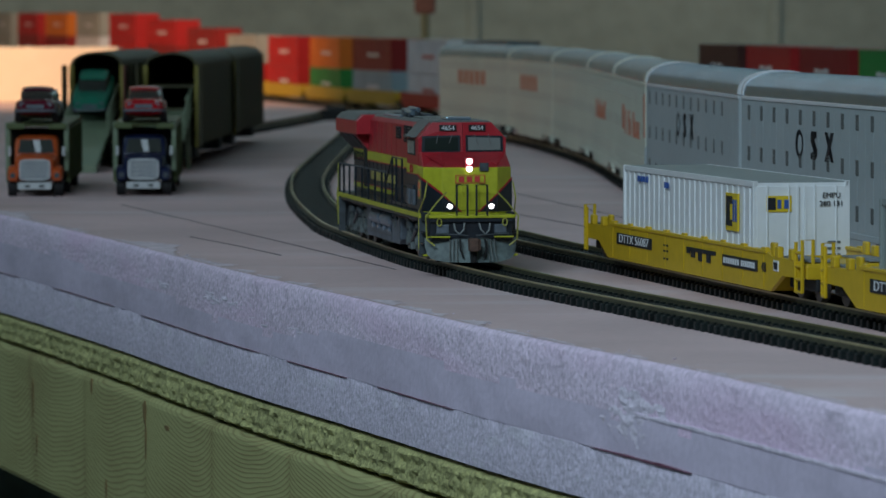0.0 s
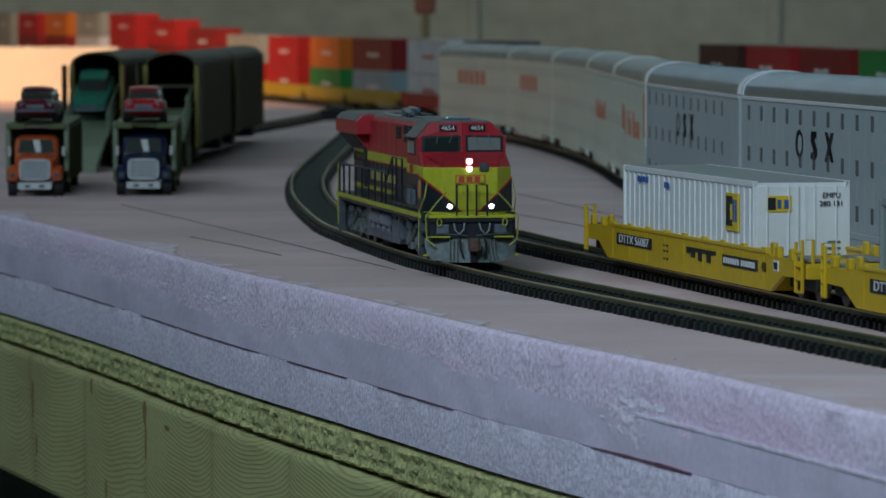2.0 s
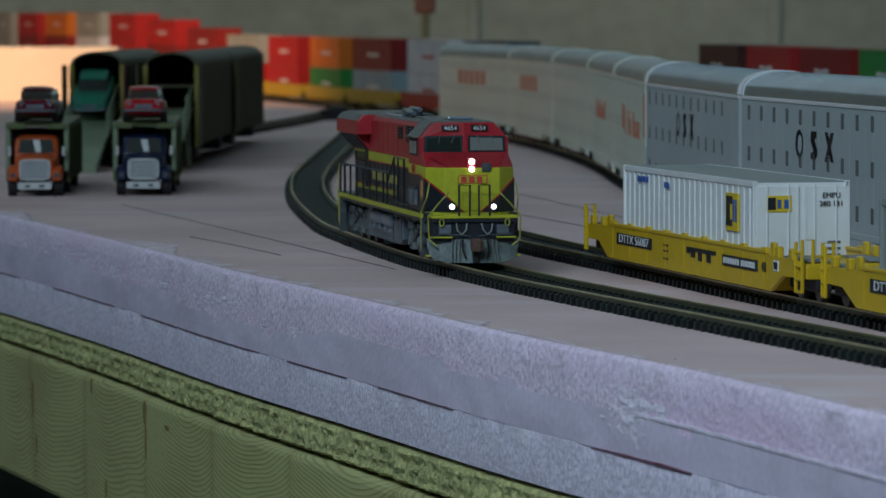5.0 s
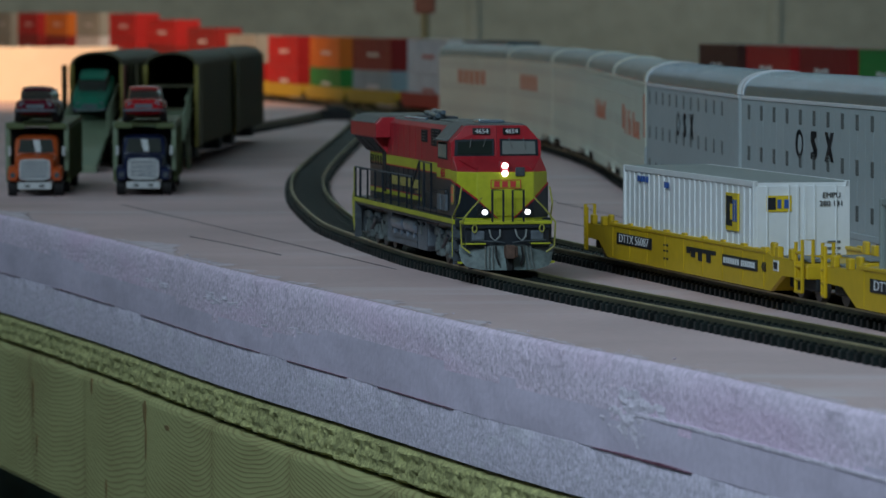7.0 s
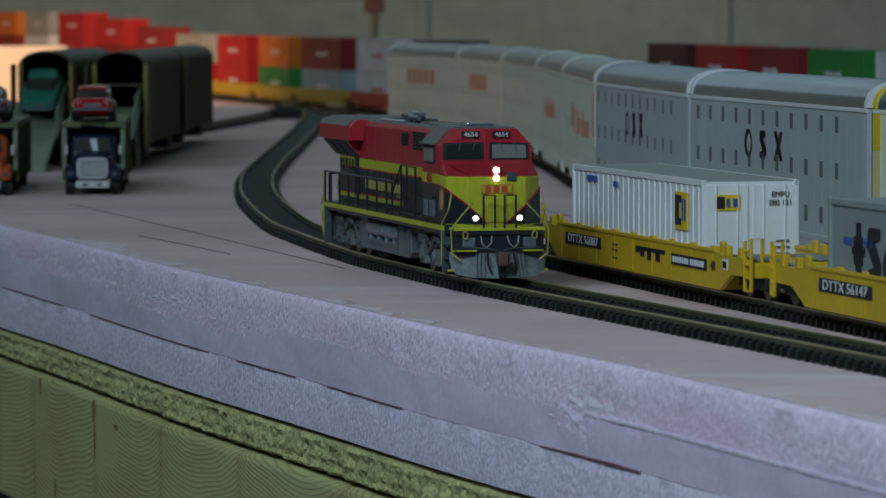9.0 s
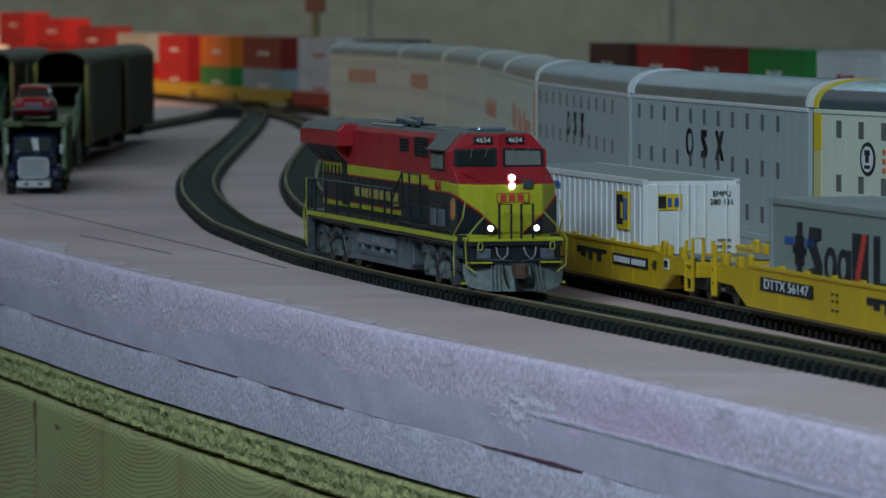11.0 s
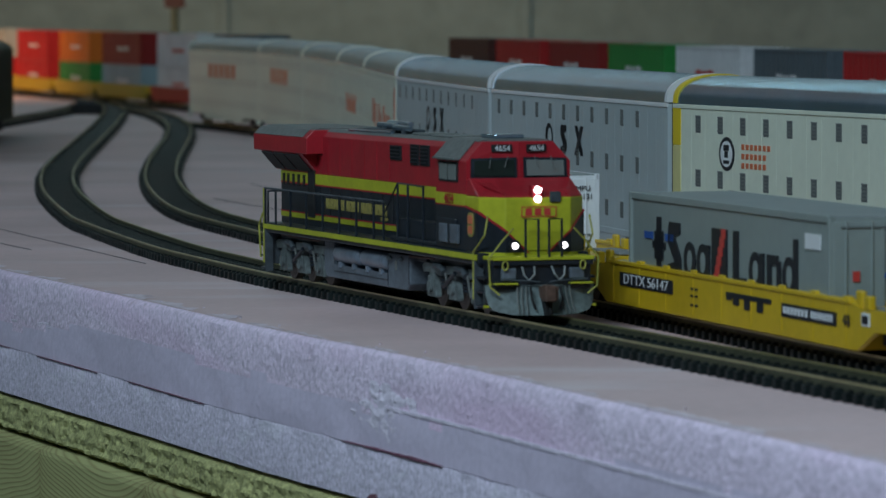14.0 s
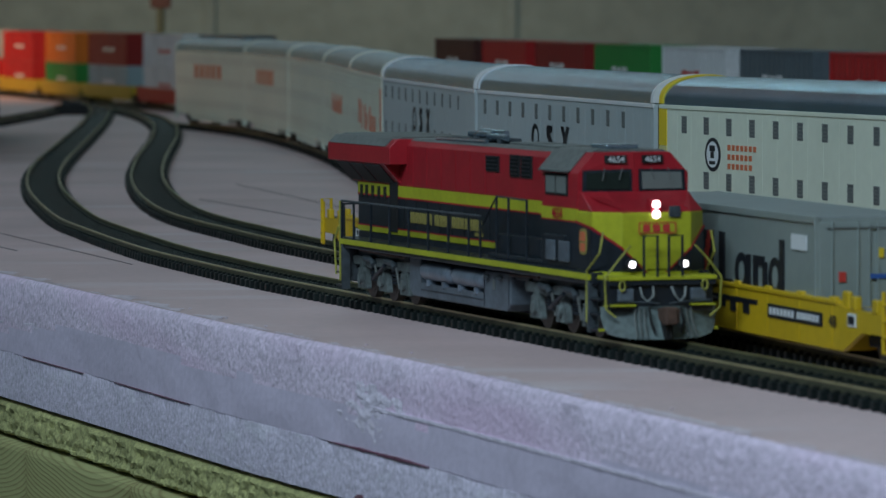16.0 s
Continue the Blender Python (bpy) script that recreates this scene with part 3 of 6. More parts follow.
        for word in (6, 4, 8):
            for k in range(word):
                yy = s * 10.75
                P("lettering_bar", mboxes([(x, x + 0.5, yy - 0.2, yy + 0.2, 24.4, 27.6), (x + 0.5, x + 1.7, yy - 0.2, yy + 0.2, (24.4, 26.9, 25.7)[k % 3], (25.0, 27.6, 26.3)[k % 3]), (x + 1.7, x + 2.2, yy - 0.2, yy + 0.2, 24.4, 27.6)]), M_GOLD_INK, "gold lettering bar")
                x += 3.35
            x += 2.2
        P("lettering_bar", mboxes([(-3.5 + k * 1.8, -2.4 + k * 1.8, s * 10.75 - 0.2, s * 10.75 + 0.2, 22.9, 23.9) for k in range(4)]), M_GOLD_INK, "small gold lettering bars")
    # cab
    P("cab", mprism([(-15.6, 34.2), (15.6, 34.2), (15.6, 43.8), (10.6, 49.4), (-10.6, 49.4), (-15.6, 43.8)], 66, 94, "x", 0.3), M_RED, "red cab")
    P("cab_lower", mprism([(-15.6, 18.4), (15.6, 18.4), (15.6, 31.0), (-15.6, 31.0)], 66, 94), M_NAVY, "black lower cab side")
    P("cab_band", mprism([(-15.7, 31.0), (15.7, 31.0), (15.7, 34.3), (-15.7, 34.3)], 66, 94), M_YEL, "yellow band on the cab")
    P("cab_red_line", mboxes([(66, 94, -15.75, 15.75, 30.7, 31.1)]), M_RED)
    P("cab_roof", mprism([(-10.8, 49.3), (10.8, 49.3), (9.5, 50.0), (-9.5, 50.0)], 64, 92), M_ROOF, "grey cab roof")
    for s in (-1, 1):
        P("cab_roof_flank", mprism([(s * 15.7, 43.9), (s * 10.7, 49.5), (s * 10.9, 49.7), (s * 16.0, 44.0)], 64, 88), M_ROOF, "grey sloping cab roof edge")
        P("sunshade", mboxes([(68, 88, s * 16.4 - 0.9, s * 16.4 + 0.9, 44.0, 44.5)]), M_ROOF)
        P("cab_window", mboxes([(69.5, 87, s * 15.65 - 0.3, s * 15.65 + 0.3, 37.6, 43.3)], 0.15), M_DARK)
        # panes coloured pale to imitate their reflections
        P("cab_pane", mboxes([(70.5, 77.6, s * 15.75 - 0.3, s * 15.75 + 0.3, 38.2, 42.7), (78.6, 86, s * 15.75 - 0.3, s * 15.75 + 0.3, 38.2, 42.7)]), M_SHEENGLASS, "cab side window painted pale like a reflection")
        P("air_conditioner", mboxes([(70, 86, s * 15.9 - 0.5, s * 15.9 + 0.5, 20.5, 27)], 0.3), M_NAVY)
        P("emblem", prism([mm(100 + 2.7 * math.copysign(abs(math.cos(a)) ** 0.6, math.cos(a)), 26.0 + 3.5 * math.copysign(abs(math.sin(a)) ** 0.6, math.sin(a))) for a in [2 * math.pi * k / 24 for k in range(24)]], (s * 16.05 - 0.25) / 1000, (s * 16.05 + 0.25) / 1000, "y"), M_GOLD_INK, "orange and gold rounded emblem")
        P("emblem_field", mboxes([(98.0, 102.0, s * 16.35 - 0.1, s * 16.35 + 0.1, 26.2, 28.6), (98.2, 101.8, s * 16.35 - 0.1, s * 16.35 + 0.1, 23.4, 25.6)], 0.05), M_ORANGE_INK)
        for x0 in (72, 82):
            P("battery_box", mboxes([(x0, x0 + 7, s * 16.2 - 0.5, s * 16.2 + 0.5, 20.0, 25.5)], 0.25), M_TANK, "dark blue-grey equipment door")
        text_part("cab_number", "4654", 0.0042, Matrix.Translation(mm(79, s * 15.95, 32.6)) @ Euler((radians(90), 0, radians(180 if s > 0 else 0))).to_matrix().to_4x4(), M_RED, lo, "red cab number")
    P("cab_hvac", mboxes([(74, 87, -4.5, 4.5, 50, 51.2)], 0.4), M_SILVER, "pale air conditioner on the cab roof")
    # cab front: two slanting halves with windshields
    for s in (-1, 1):
        P("cab_front", quad_plate([(95.6, 0, 38.2), (94.0, s * 15.6, 38.2), (94.0, s * 15.6, 43.8), (93.6, s * 10.6, 49.3), (94.6, 0, 49.3)], 0.6 * s), M_RED)
        P("windshield_frame", quad_plate([(96.3, s * 1.0, 38.9), (94.9, s * 14.6, 38.9), (94.7, s * 14.4, 44.6), (95.9, s * 1.0, 44.9)], 0.35 * s), M_NAVY, "black windshield frame")
        # left pane takes the pale glass as a painted reflection
        P("windshield", quad_plate([(96.75, s * 1.8, 39.6), (95.45, s * 13.6, 39.6), (95.25, s * 13.4, 43.9), (96.35, s * 1.8, 44.2)], 0.2 * s), M_GLASS if s < 0 else M_SHEENGLASS, "windshield pane, its reflection painted pale on one half")
        P("wiper", mtubes([[(97.3, s * 4, 45.2), (97.4, s * 5.0, 42.2)], [(97.0, s * 9, 45.2), (97.2, s * 9.6, 42.0)]], 0.13), M_ROOF)
        P("number_board", quad_plate([(95.3, s * 2.2, 46.4), (94.6, s * 8.2, 46.4), (94.4, s * 8.2, 48.5), (95.1, s * 2.2, 48.5)], 0.7 * s), M_DARK, "black number board")
        text_part("board_number", "4654", 0.0023, Matrix.Translation(mm(95.85, s * 5.2, 47.4)) @ Euler((radians(90), 0, radians(90 + 5.5 * s))).to_matrix().to_4x4(), M_WHITE, lo, "white road number")
    # nose
    P("nose_cap", nose_mesh(34.0, 39.0, True), M_RED, "red sloping nose top")
    P("nose_band", nose_mesh(17.0, 34.0, False), M_YEL, "yellow nose front")
    for s in (-1, 1):
        P("nose_side", quad_plate([(94.0, s * 15.75, 18.4), (105.5, s * 15.75, 18.4), (105.5, s * 15.75, 29.6), (94.0, s * 15.75, 31.0)], 0.3 * -s), M_NAVY, "black nose flank")
        P("nose_wedge", quad_plate([(105.5, s * 15.75, 18.4), (112.05, s * 9.85, 18.4), (112.05, s * 9.85, 24.6), (105.5, s * 15.75, 29.6)], 0.2 * s), M_NAVY, "black wedge on the nose")
        P("nose_wedge", quad_plate([(112.1, s * 9.85, 18.4), (112.1, s * 3.4, 18.4), (112.1, s * 9.85, 24.6)], 0.2 * s), M_NAVY, "black wedge on the nose")
        P("nose_line", quad_plate([(105.6, s * 15.95, 29.4), (112.3, s * 9.95, 24.4), (112.3, s * 9.95, 25.1), (105.6, s * 15.95, 30.2)], 0.2 * s), M_RED, "red lining")
        P("nose_line", quad_plate([(112.3, s * 9.95, 24.4), (112.3, s * 3.2, 18.3), (112.3, s * 2.6, 18.3), (112.3, s * 9.95, 25.1)], 0.2 * s), M_RED, "red lining")
        P("nose_line", quad_plate([(94.0, s * 15.95, 30.8), (105.6, s * 15.95, 29.4), (105.6, s * 15.95, 30.1), (94.0, s * 15.95, 31.4)], 0.2 * -s), M_RED, "red lining")
        P("nose_crease", quad_plate([(95.8, s * 14.8, 38.4), (110.5, s * 9.6, 34.6), (96.6, s * 4, 38.2)], 0.25 * -s), M_RED)
    P("headlight_housing", mboxes([(109, 112.0, -1.9, 1.6, 32.2, 37.6)], 0.4), M_RED)
    bulbs = bmesh.new()
    for z in (36.1, 33.5):
        add_disc(bulbs, mm(112.2, -0.2, z), (1, 0, 0), 0.00105, 0.0005)
    P("headlight", bulbs, M_LAMP, "bright white twin headlight")
    P("nose_vent", mboxes([(112.0, 112.7, 3.4, 6.6, 32.6, 35.6)], 0.2), M_GREY)
    P("nose_sign", mboxes([(112.1, 112.5, -5.0, 5.2, 28.6, 31.2)], 0.1), M_YEL)
    for y in (-4.0, -1.2, 1.6):
        P("lettering_bar", mboxes([(112.5, 112.7, y, y + 1.9, 28.9, 30.9)]), M_RED_INK, "red lettering shape")
    P("sign_border", mboxes([(112.45, 112.6, -5.0, 5.2, 31.15, 31.4), (112.45, 112.6, -5.0, 5.2, 28.4, 28.65), (112.45, 112.6, -5.2, -4.9, 28.4, 31.4), (112.45, 112.6, 5.0, 5.3, 28.4, 31.4)]), M_RED_INK)
    for s in (-1, 1):
        bm = bmesh.new()
        add_disc(bm, mm(112.6, s * 7.4, 20.4), (1, 0, 0), 0.0017, 0.0008)
        P("ditch_light_housing", bm, M_NAVY)
        bm = bmesh.new()
        add_disc(bm, mm(113.4, s * 7.4, 20.4), (1, 0, 0), 0.0009, 0.0004)
        P("ditch_light", bm, M_LAMP, "bright white ditch light")
    P("nose_door", mboxes([(112.2, 112.5, -3.2, 3.2, 19, 28.4)], 0.15), M_YEL)
    # end platforms, steps, plow, coupler
    P("front_deck", mboxes([(106, 116.6, -15.0, 15.0, 15.0, 16.4)], 0.2), M_NAVY)
    P("front_platform", mboxes([(106, 117, -15.2, 15.2, 16.4, 17.5)], 0.2), M_YEL, "yellow front platform edge")
    P("front_pilot", mboxes([(108, 115.5, -14.6, 14.6, 8.2, 15.2)], 0.4), M_NAVY, "black pilot sheet")
    P("rear_pilot", mboxes([(-117, -111, -14.6, 14.6, 4.5, 16)], 0.4), M_GREY, "grey rear pilot sheet")
    plow = bmesh.new()
    rows = []
    for y in (-16.2, -14.5, -11, -7, -3, 0, 3, 7, 11, 14.5, 16.2):
        k = 1 - (abs(y) / 16.2) ** 1.6
        low = 1.0 + 1.6 * max(0.0, abs(y) / 16.2 - 0.6) ** 1.5 * 3
        rows.append([plow.verts.new(mm(*q)) for q in ((113.0 + 3.2 * k, y, 9.4), (113.2 + 3.8 * k, y, 6.6), (114.0 + 4.6 * k, y * 0.96, 3.8), (115.2 + 5.4 * k, y * 0.88, low), (112.5 + 2.0 * k, y * 0.88, low), (112.0 + 2.0 * k, y, 9.4))])
    for a, b in zip(rows[:-1], rows[1:]):
        for j in range(6):
            plow.faces.new((a[j], a[(j + 1) % 6], b[(j + 1) % 6], b[j]))
    plow.faces.new(rows[0]), plow.faces.new(rows[-1][::-1])
    P("snow_plow", plow, M_PLOW, "curved grey-green snow plow", True)
    P("plow_notch", mboxes([(116.5, 121.2, -1.1, 1.1, 0.9, 6.0)], 0.2), M_DARK, "dark slot in the plow")
    for s in (-1, 1):
        for d in (5.4, 6.7, 8.0):
            P("plow_rib", mtubes([[(116.9 - 0.05 * d, s * (d - 0.2), 9.0), (117.9 - 0.06 * d, s * d, 5.4), (120.9 - 0.12 * d, s * (d + 0.4), 1.6)]], 0.24), M_ROOF)
        P("plow_step", mboxes([(115.0, 117.8, s * 11.2 - 3.4, s * 11.2 + 3.4, 9.6, 10.1)], 0.15), M_YEL, "yellow edge over the plow")
        P("pilot_hose", mtubes([[(116.2, s * 2.6, 14.6), (117.6, s * 3.0, 12.4), (117.4, s * 4.6, 10.8), (117.2, s * 6.0, 12.2), (116.6, s * 6.4, 14.6)]], 0.32), M_SILVERHOSE, "pale coiled hose")
        P("pilot_box", mboxes([(115.2, 116.6, s * 10.2 - 2.2, s * 10.2 + 2.2, 11.0, 14.2)], 0.4), M_TANK)
        for z in (3.0, 7.0, 11.0):
            P("step", mboxes([(106.5, 113, s * 15.6 - 1.2, s * 15.6 + 1.2, z, z + 0.6)], 0.15), M_NAVY)
            P("step", mboxes([(-116.5, -110, s * 15.6 - 1.2, s * 15.6 + 1.2, z, z + 0.6)], 0.15), M_NAVY)
        for xs in (106, -109.8):
            P("step_side", mboxes([(xs - 0.4, xs + 0.4, s * 15.8 - 1.3, s * 15.8 + 1.3, 2.4, 17)]), M_GREY)
        P("step_edge", mboxes([(113.0, 113.6, s * 15.6 - 1.2, s * 15.6 + 1.2, 3.0, 3.7), (113.0, 114.4, s * 12.6 - 2.6, s * 12.6 + 2.6, 9.4, 10.0)]), M_YEL, "yellow step edge")
        # handrails
        zt = 29.2
        posts = [-111, -99, -82, -64, -46, -28, -10, 8, 18]
        P("handrail", mtubes([[(-111, s * 16.6, zt), (18, s * 16.6, zt + 0.3)]], 0.38), M_GREY, "grey side handrail")
        for x in posts:
            P("stanchion", mtubes([[(x, s * 16.6, 17.6), (x, s * 16.6, zt)]], 0.42), M_NAVY)
        for x in (29, 39, 54):
            P("tall_stanchion", mtubes([[(x, s * 15.6, 18), (x, s * 15.6, 35.5)]], 0.4), M_NAVY)
        P("hood_ladder_rail", mtubes([[(18, s * 16.4, 26), (29, s * 15.6, 35.5), (54, s * 15.6, 35.2)]], 0.3), M_NAVY)
        P("front_step_rail", mtubes([[(105, s * 17.0, 5.0), (105, s * 17.0, 18.5), (112.5, s * 16.2, 23.5), (112.5, s * 15.2, 29)]], 0.30), M_WORNYEL, "yellow step handrail")
        P("front_step_rail", mtubes([[(116.8, s * 13.2, 6.8), (116.8, s * 16.0, 9.0), (116.8, s * 16.4, 17.0), (116.8, s * 12.4, 22), (116.8, s * 9.0, 25.5)]], 0.30), M_WORNYEL, "yellow step handrail")
        P("grab_loop", mtubes([[(117.2, s * (11.6 + 0.8 * math.cos(a)), 15.0 + 1.3 * math.sin(a)) for a in [2 * math.pi * k / 12 for k in range(13)]]], 0.25), M_WORNYEL)
        P("rear_step_rail", mtubes([[(-111.5, s * 17.0, 5.0), (-111.5, s * 17.0, 29.2)], [(-118, s * 16.2, 6.5), (-118.6, s * 16.6, 17), (-115, s * 16.4, 21)]], 0.36), M_WORNYEL, "yellow rear step handrail")
        P("front_handrail", mtubes([[(116.8, s * 1.6, 17.2), (116.8, s * 1.6, 28), (116.8, s * 5.4, 28), (116.8, s * 5.4, 17.2)]], 0.42), M_NAVY)
        P("uncoupling_lever", mtubes([[(117.6, s * 1.4, 10.2), (117.8, s * 4.0, 10.6), (117.4, s * 13.0, 11.0)]], 0.25), M_GREY)
        P("rear_handrail", mtubes([[(-117, s * 3, 17.2), (-117, s * 3, 28), (-117, s * 14, 28), (-117, s * 14, 17.2)]], 0.42), M_NAVY)
        # tank and reservoirs
        P("air_reservoir", air_tanks(s), M_RESERVOIR_LIT, "grey air reservoirs, painted lighter as if lit", True)
        # trucks
        for xc in (-82, 74):
            side_frame(lo, xc, s)
    P("rear_panel", mboxes([(-113.8, -113.2, -9, 9, 19, 33)], 0.1), M_YEL, "yellow rear door panel")
    P("fuel_tank", mprism([(-55, 14.6), (-55, 5.4), (-52, 3.4), (31, 3.4), (34, 5.4), (34, 14.0), (12.5, 14.0), (12.5, 7.2), (-44.5, 7.2), (-44.5, 14.6)], -13.4, 13.4, "y", 0.4), M_TANK, "blue-grey fuel tank with a recess for the reservoirs")
    # core coloured near black to paint the recess's shade around the reservoirs
    P("tank_core", mboxes([(-44, 12, -8.4, 8.4, 7.0, 14.8)]), M_DARK)
    for s in (-1, 1):
        P("tank_seam", mboxes([(12.2, 12.6, s * 13.4 - 0.15, s * 13.4 + 0.15, 3.8, 13.6), (33.0, 33.4, s * 13.4 - 0.15, s * 13.4 + 0.15, 5.2, 13.6), (-44, 12, s * 13.4 - 0.12, s * 13.4 + 0.12, 5.5, 5.8)]), M_NAVY)
        P("fuel_filler", mtubes([[(16, s * 13.6, 12.0), (16, s * 14.6, 12.8)], [(27, s * 13.6, 12.4), (27, s * 14.4, 13.0)]], 0.8, 8), M_GREY)
        P("sight_gauge", mboxes([(20, 21.6, s * 13.6 - 0.2, s * 13.6 + 0.2, 9, 12)], 0.1), M_ROOF)
        P("brake_pipe", mtubes([[(-100, s * 14.2, 14.6), (-58, s * 14.4, 14.2), (-56, s * 14.4, 15.0)], [(36, s * 14.0, 13.8), (60, s * 14.2, 14.4)]], 0.35), M_RUST)
    # boxes coloured black for the shadow under the sill
    for gear in ((32, 46, -12, 12, 12.4, 15.5), (-108, -58, -12.5, 12.5, 12.6, 14.8), (50, 104, -12.5, 12.5, 12.6, 14.8)):
        P("underframe_gear", mboxes([gear], 0.4), M_NAVY)
    P("coupler", mboxes([(114, 123.5, -1.4, 1.4, 5.6, 9.0), (120.5, 124.5, -2.0, 1.2, 5.0, 9.6), (120.5, 123.6, 1.0, 2.2, 5.4, 9.2)], 0.4), M_RUST, "rusty knuckle coupler")
    P("rear_coupler", mboxes([(-125, -114, -1.7, 1.7, 5.4, 9.2)], 0.6), M_RUST)
    P("brake_hose", mtubes([[(118, -4.4, 9), (120, -4.6, 5.5), (120.5, -3.6, 2.6)], [(118, 4.4, 9), (120, 4.6, 5.5), (120.5, 3.6, 2.6)], [(121, 0.4, 5), (121.4, 0.6, 1.6)]], 0.4), M_DARK)
    # roof gear
    P("exhaust_silencer", mboxes([(-40, -8, -5.2, 5.2, 49.3, 50.4)], 0.5), M_GREY)
    P("roof_pipe", mtubes([[(-46, -7.6, 49.4), (-2, -7.6, 49.6)]], 0.7), M_SILVER)
    P("roof_horn", mtubes([[(-30, -3, 51.4), (-10, -3, 51.6)], [(-26, -1, 52.2), (-4, -1, 52.0)], [(-8, -5, 51.2), (8, -5, 51.0)]], 0.9, 8), M_SILVER, "bright metal horns", True)
    P("horn_bracket", mboxes([(-24, -22, -4, 0, 50, 51.5), (-8, -6, -5, 0, 50, 51.4), (2, 4, -6, -3, 49.2, 51)]), M_GREY)
    P("hood_hatch", mboxes([(10, 26, -5, 5, 49.2, 50.0), (32, 52, -6, 6, 49.2, 49.9)], 0.3), M_ROOF)
    # wheels
    sets = []
    for xc in (-82, 74):
        for d in (-20.5, 0, 20.5):
            ax = new("wheelset", finish(mtubes([[(0, -9.5, 0), (0, 9.5, 0)]], 0.8, 8), "wheelset", M_STEEL))
            ax.parent = lo
            wheel = bmesh.new()
            for s in (-1, 1):
                add_disc(wheel, mm(0, s * 8.3, 0), (0, 1, 0), 0.0057, 0.0012, 24)
                add_disc(wheel, mm(0, s * 9.2, 0), (0, 1, 0), 0.0042, 0.0004, 16)
                for k in range(3):
                    a = 2 * math.pi * k / 3
                    add_disc(wheel, mm(2.6 * math.cos(a), s * 9.7, 2.6 * math.sin(a)), (0, 1, 0), 0.0007, 0.0002, 8)
            part("wheel", wheel, M_STEEL, ax, "steel wheels")
            sets.append((ax, xc + d))
    return lo, sets


def nose_mesh(z0, z1, cap):
    """The nose in plan: flat front, chamfered corners; the cap slopes back up to the cab."""
    low = [(94, -15.7), (105.5, -15.7), (112, -9.8), (112, 9.8), (105.5, 15.7), (94, 15.7)]
    high = [(94, -15.5), (96, -15.2), (97, -8.0), (97, 8.0), (96, 15.2), (94, 15.5)] if cap else low
    bm = bmesh.new()
    a = [bm.verts.new(mm(x, y, z0)) for x, y in low]
    b = [bm.verts.new(mm(x, y, z1)) for x, y in high]
    n = len(low)
    bm.faces.new(a[::-1]), bm.faces.new(b)
    for i in range(n):
        bm.faces.new((a[i], a[(i + 1) % n], b[(i + 1) % n], b[i]))
    bmesh.ops.bevel(bm, geom=list(bm.edges), offset=0.0003, segments=1, affect="EDGES")
    return bm


def air_tanks(s):
    """Two domed reservoirs lying end to end in the tank's recess."""
    bm = bmesh.new()
    for x0, x1 in ((-43.2, -17), (-14.6, 11.4)):
        sides, rings = 18, []
        prof = [(x0 + 1.8 * (1 - math.cos(math.pi / 2 * k / 3)), 2.75 * math.sin(math.pi / 2 * (0.25 + 0.75 * k / 3))) for k in range(4)]
        prof += [(x1 - (x - x0), r) for x, r in prof[::-1]]
        for x, r in prof:
            rings.append([bm.verts.new(mm(x, s * 11.9 + r * math.cos(q), 11.2 + r * math.sin(q))) for q in [2 * math.pi * k / sides for k in range(sides)]])
        for p, q in zip(rings[:-1], rings[1:]):
            for k in range(sides):
                bm.faces.new((p[k], p[(k + 1) % sides], q[(k + 1) % sides], q[k]))
        bm.faces.new(rings[0][::-1]), bm.faces.new(rings[-1])
        for x in (x0 + 6, x1 - 6):
            add_box(bm, *mm(x - 0.9, x + 0.9, s * 11.9 - 2.0, s * 11.9 + 2.0, 7.0, 8.8))
    return bm


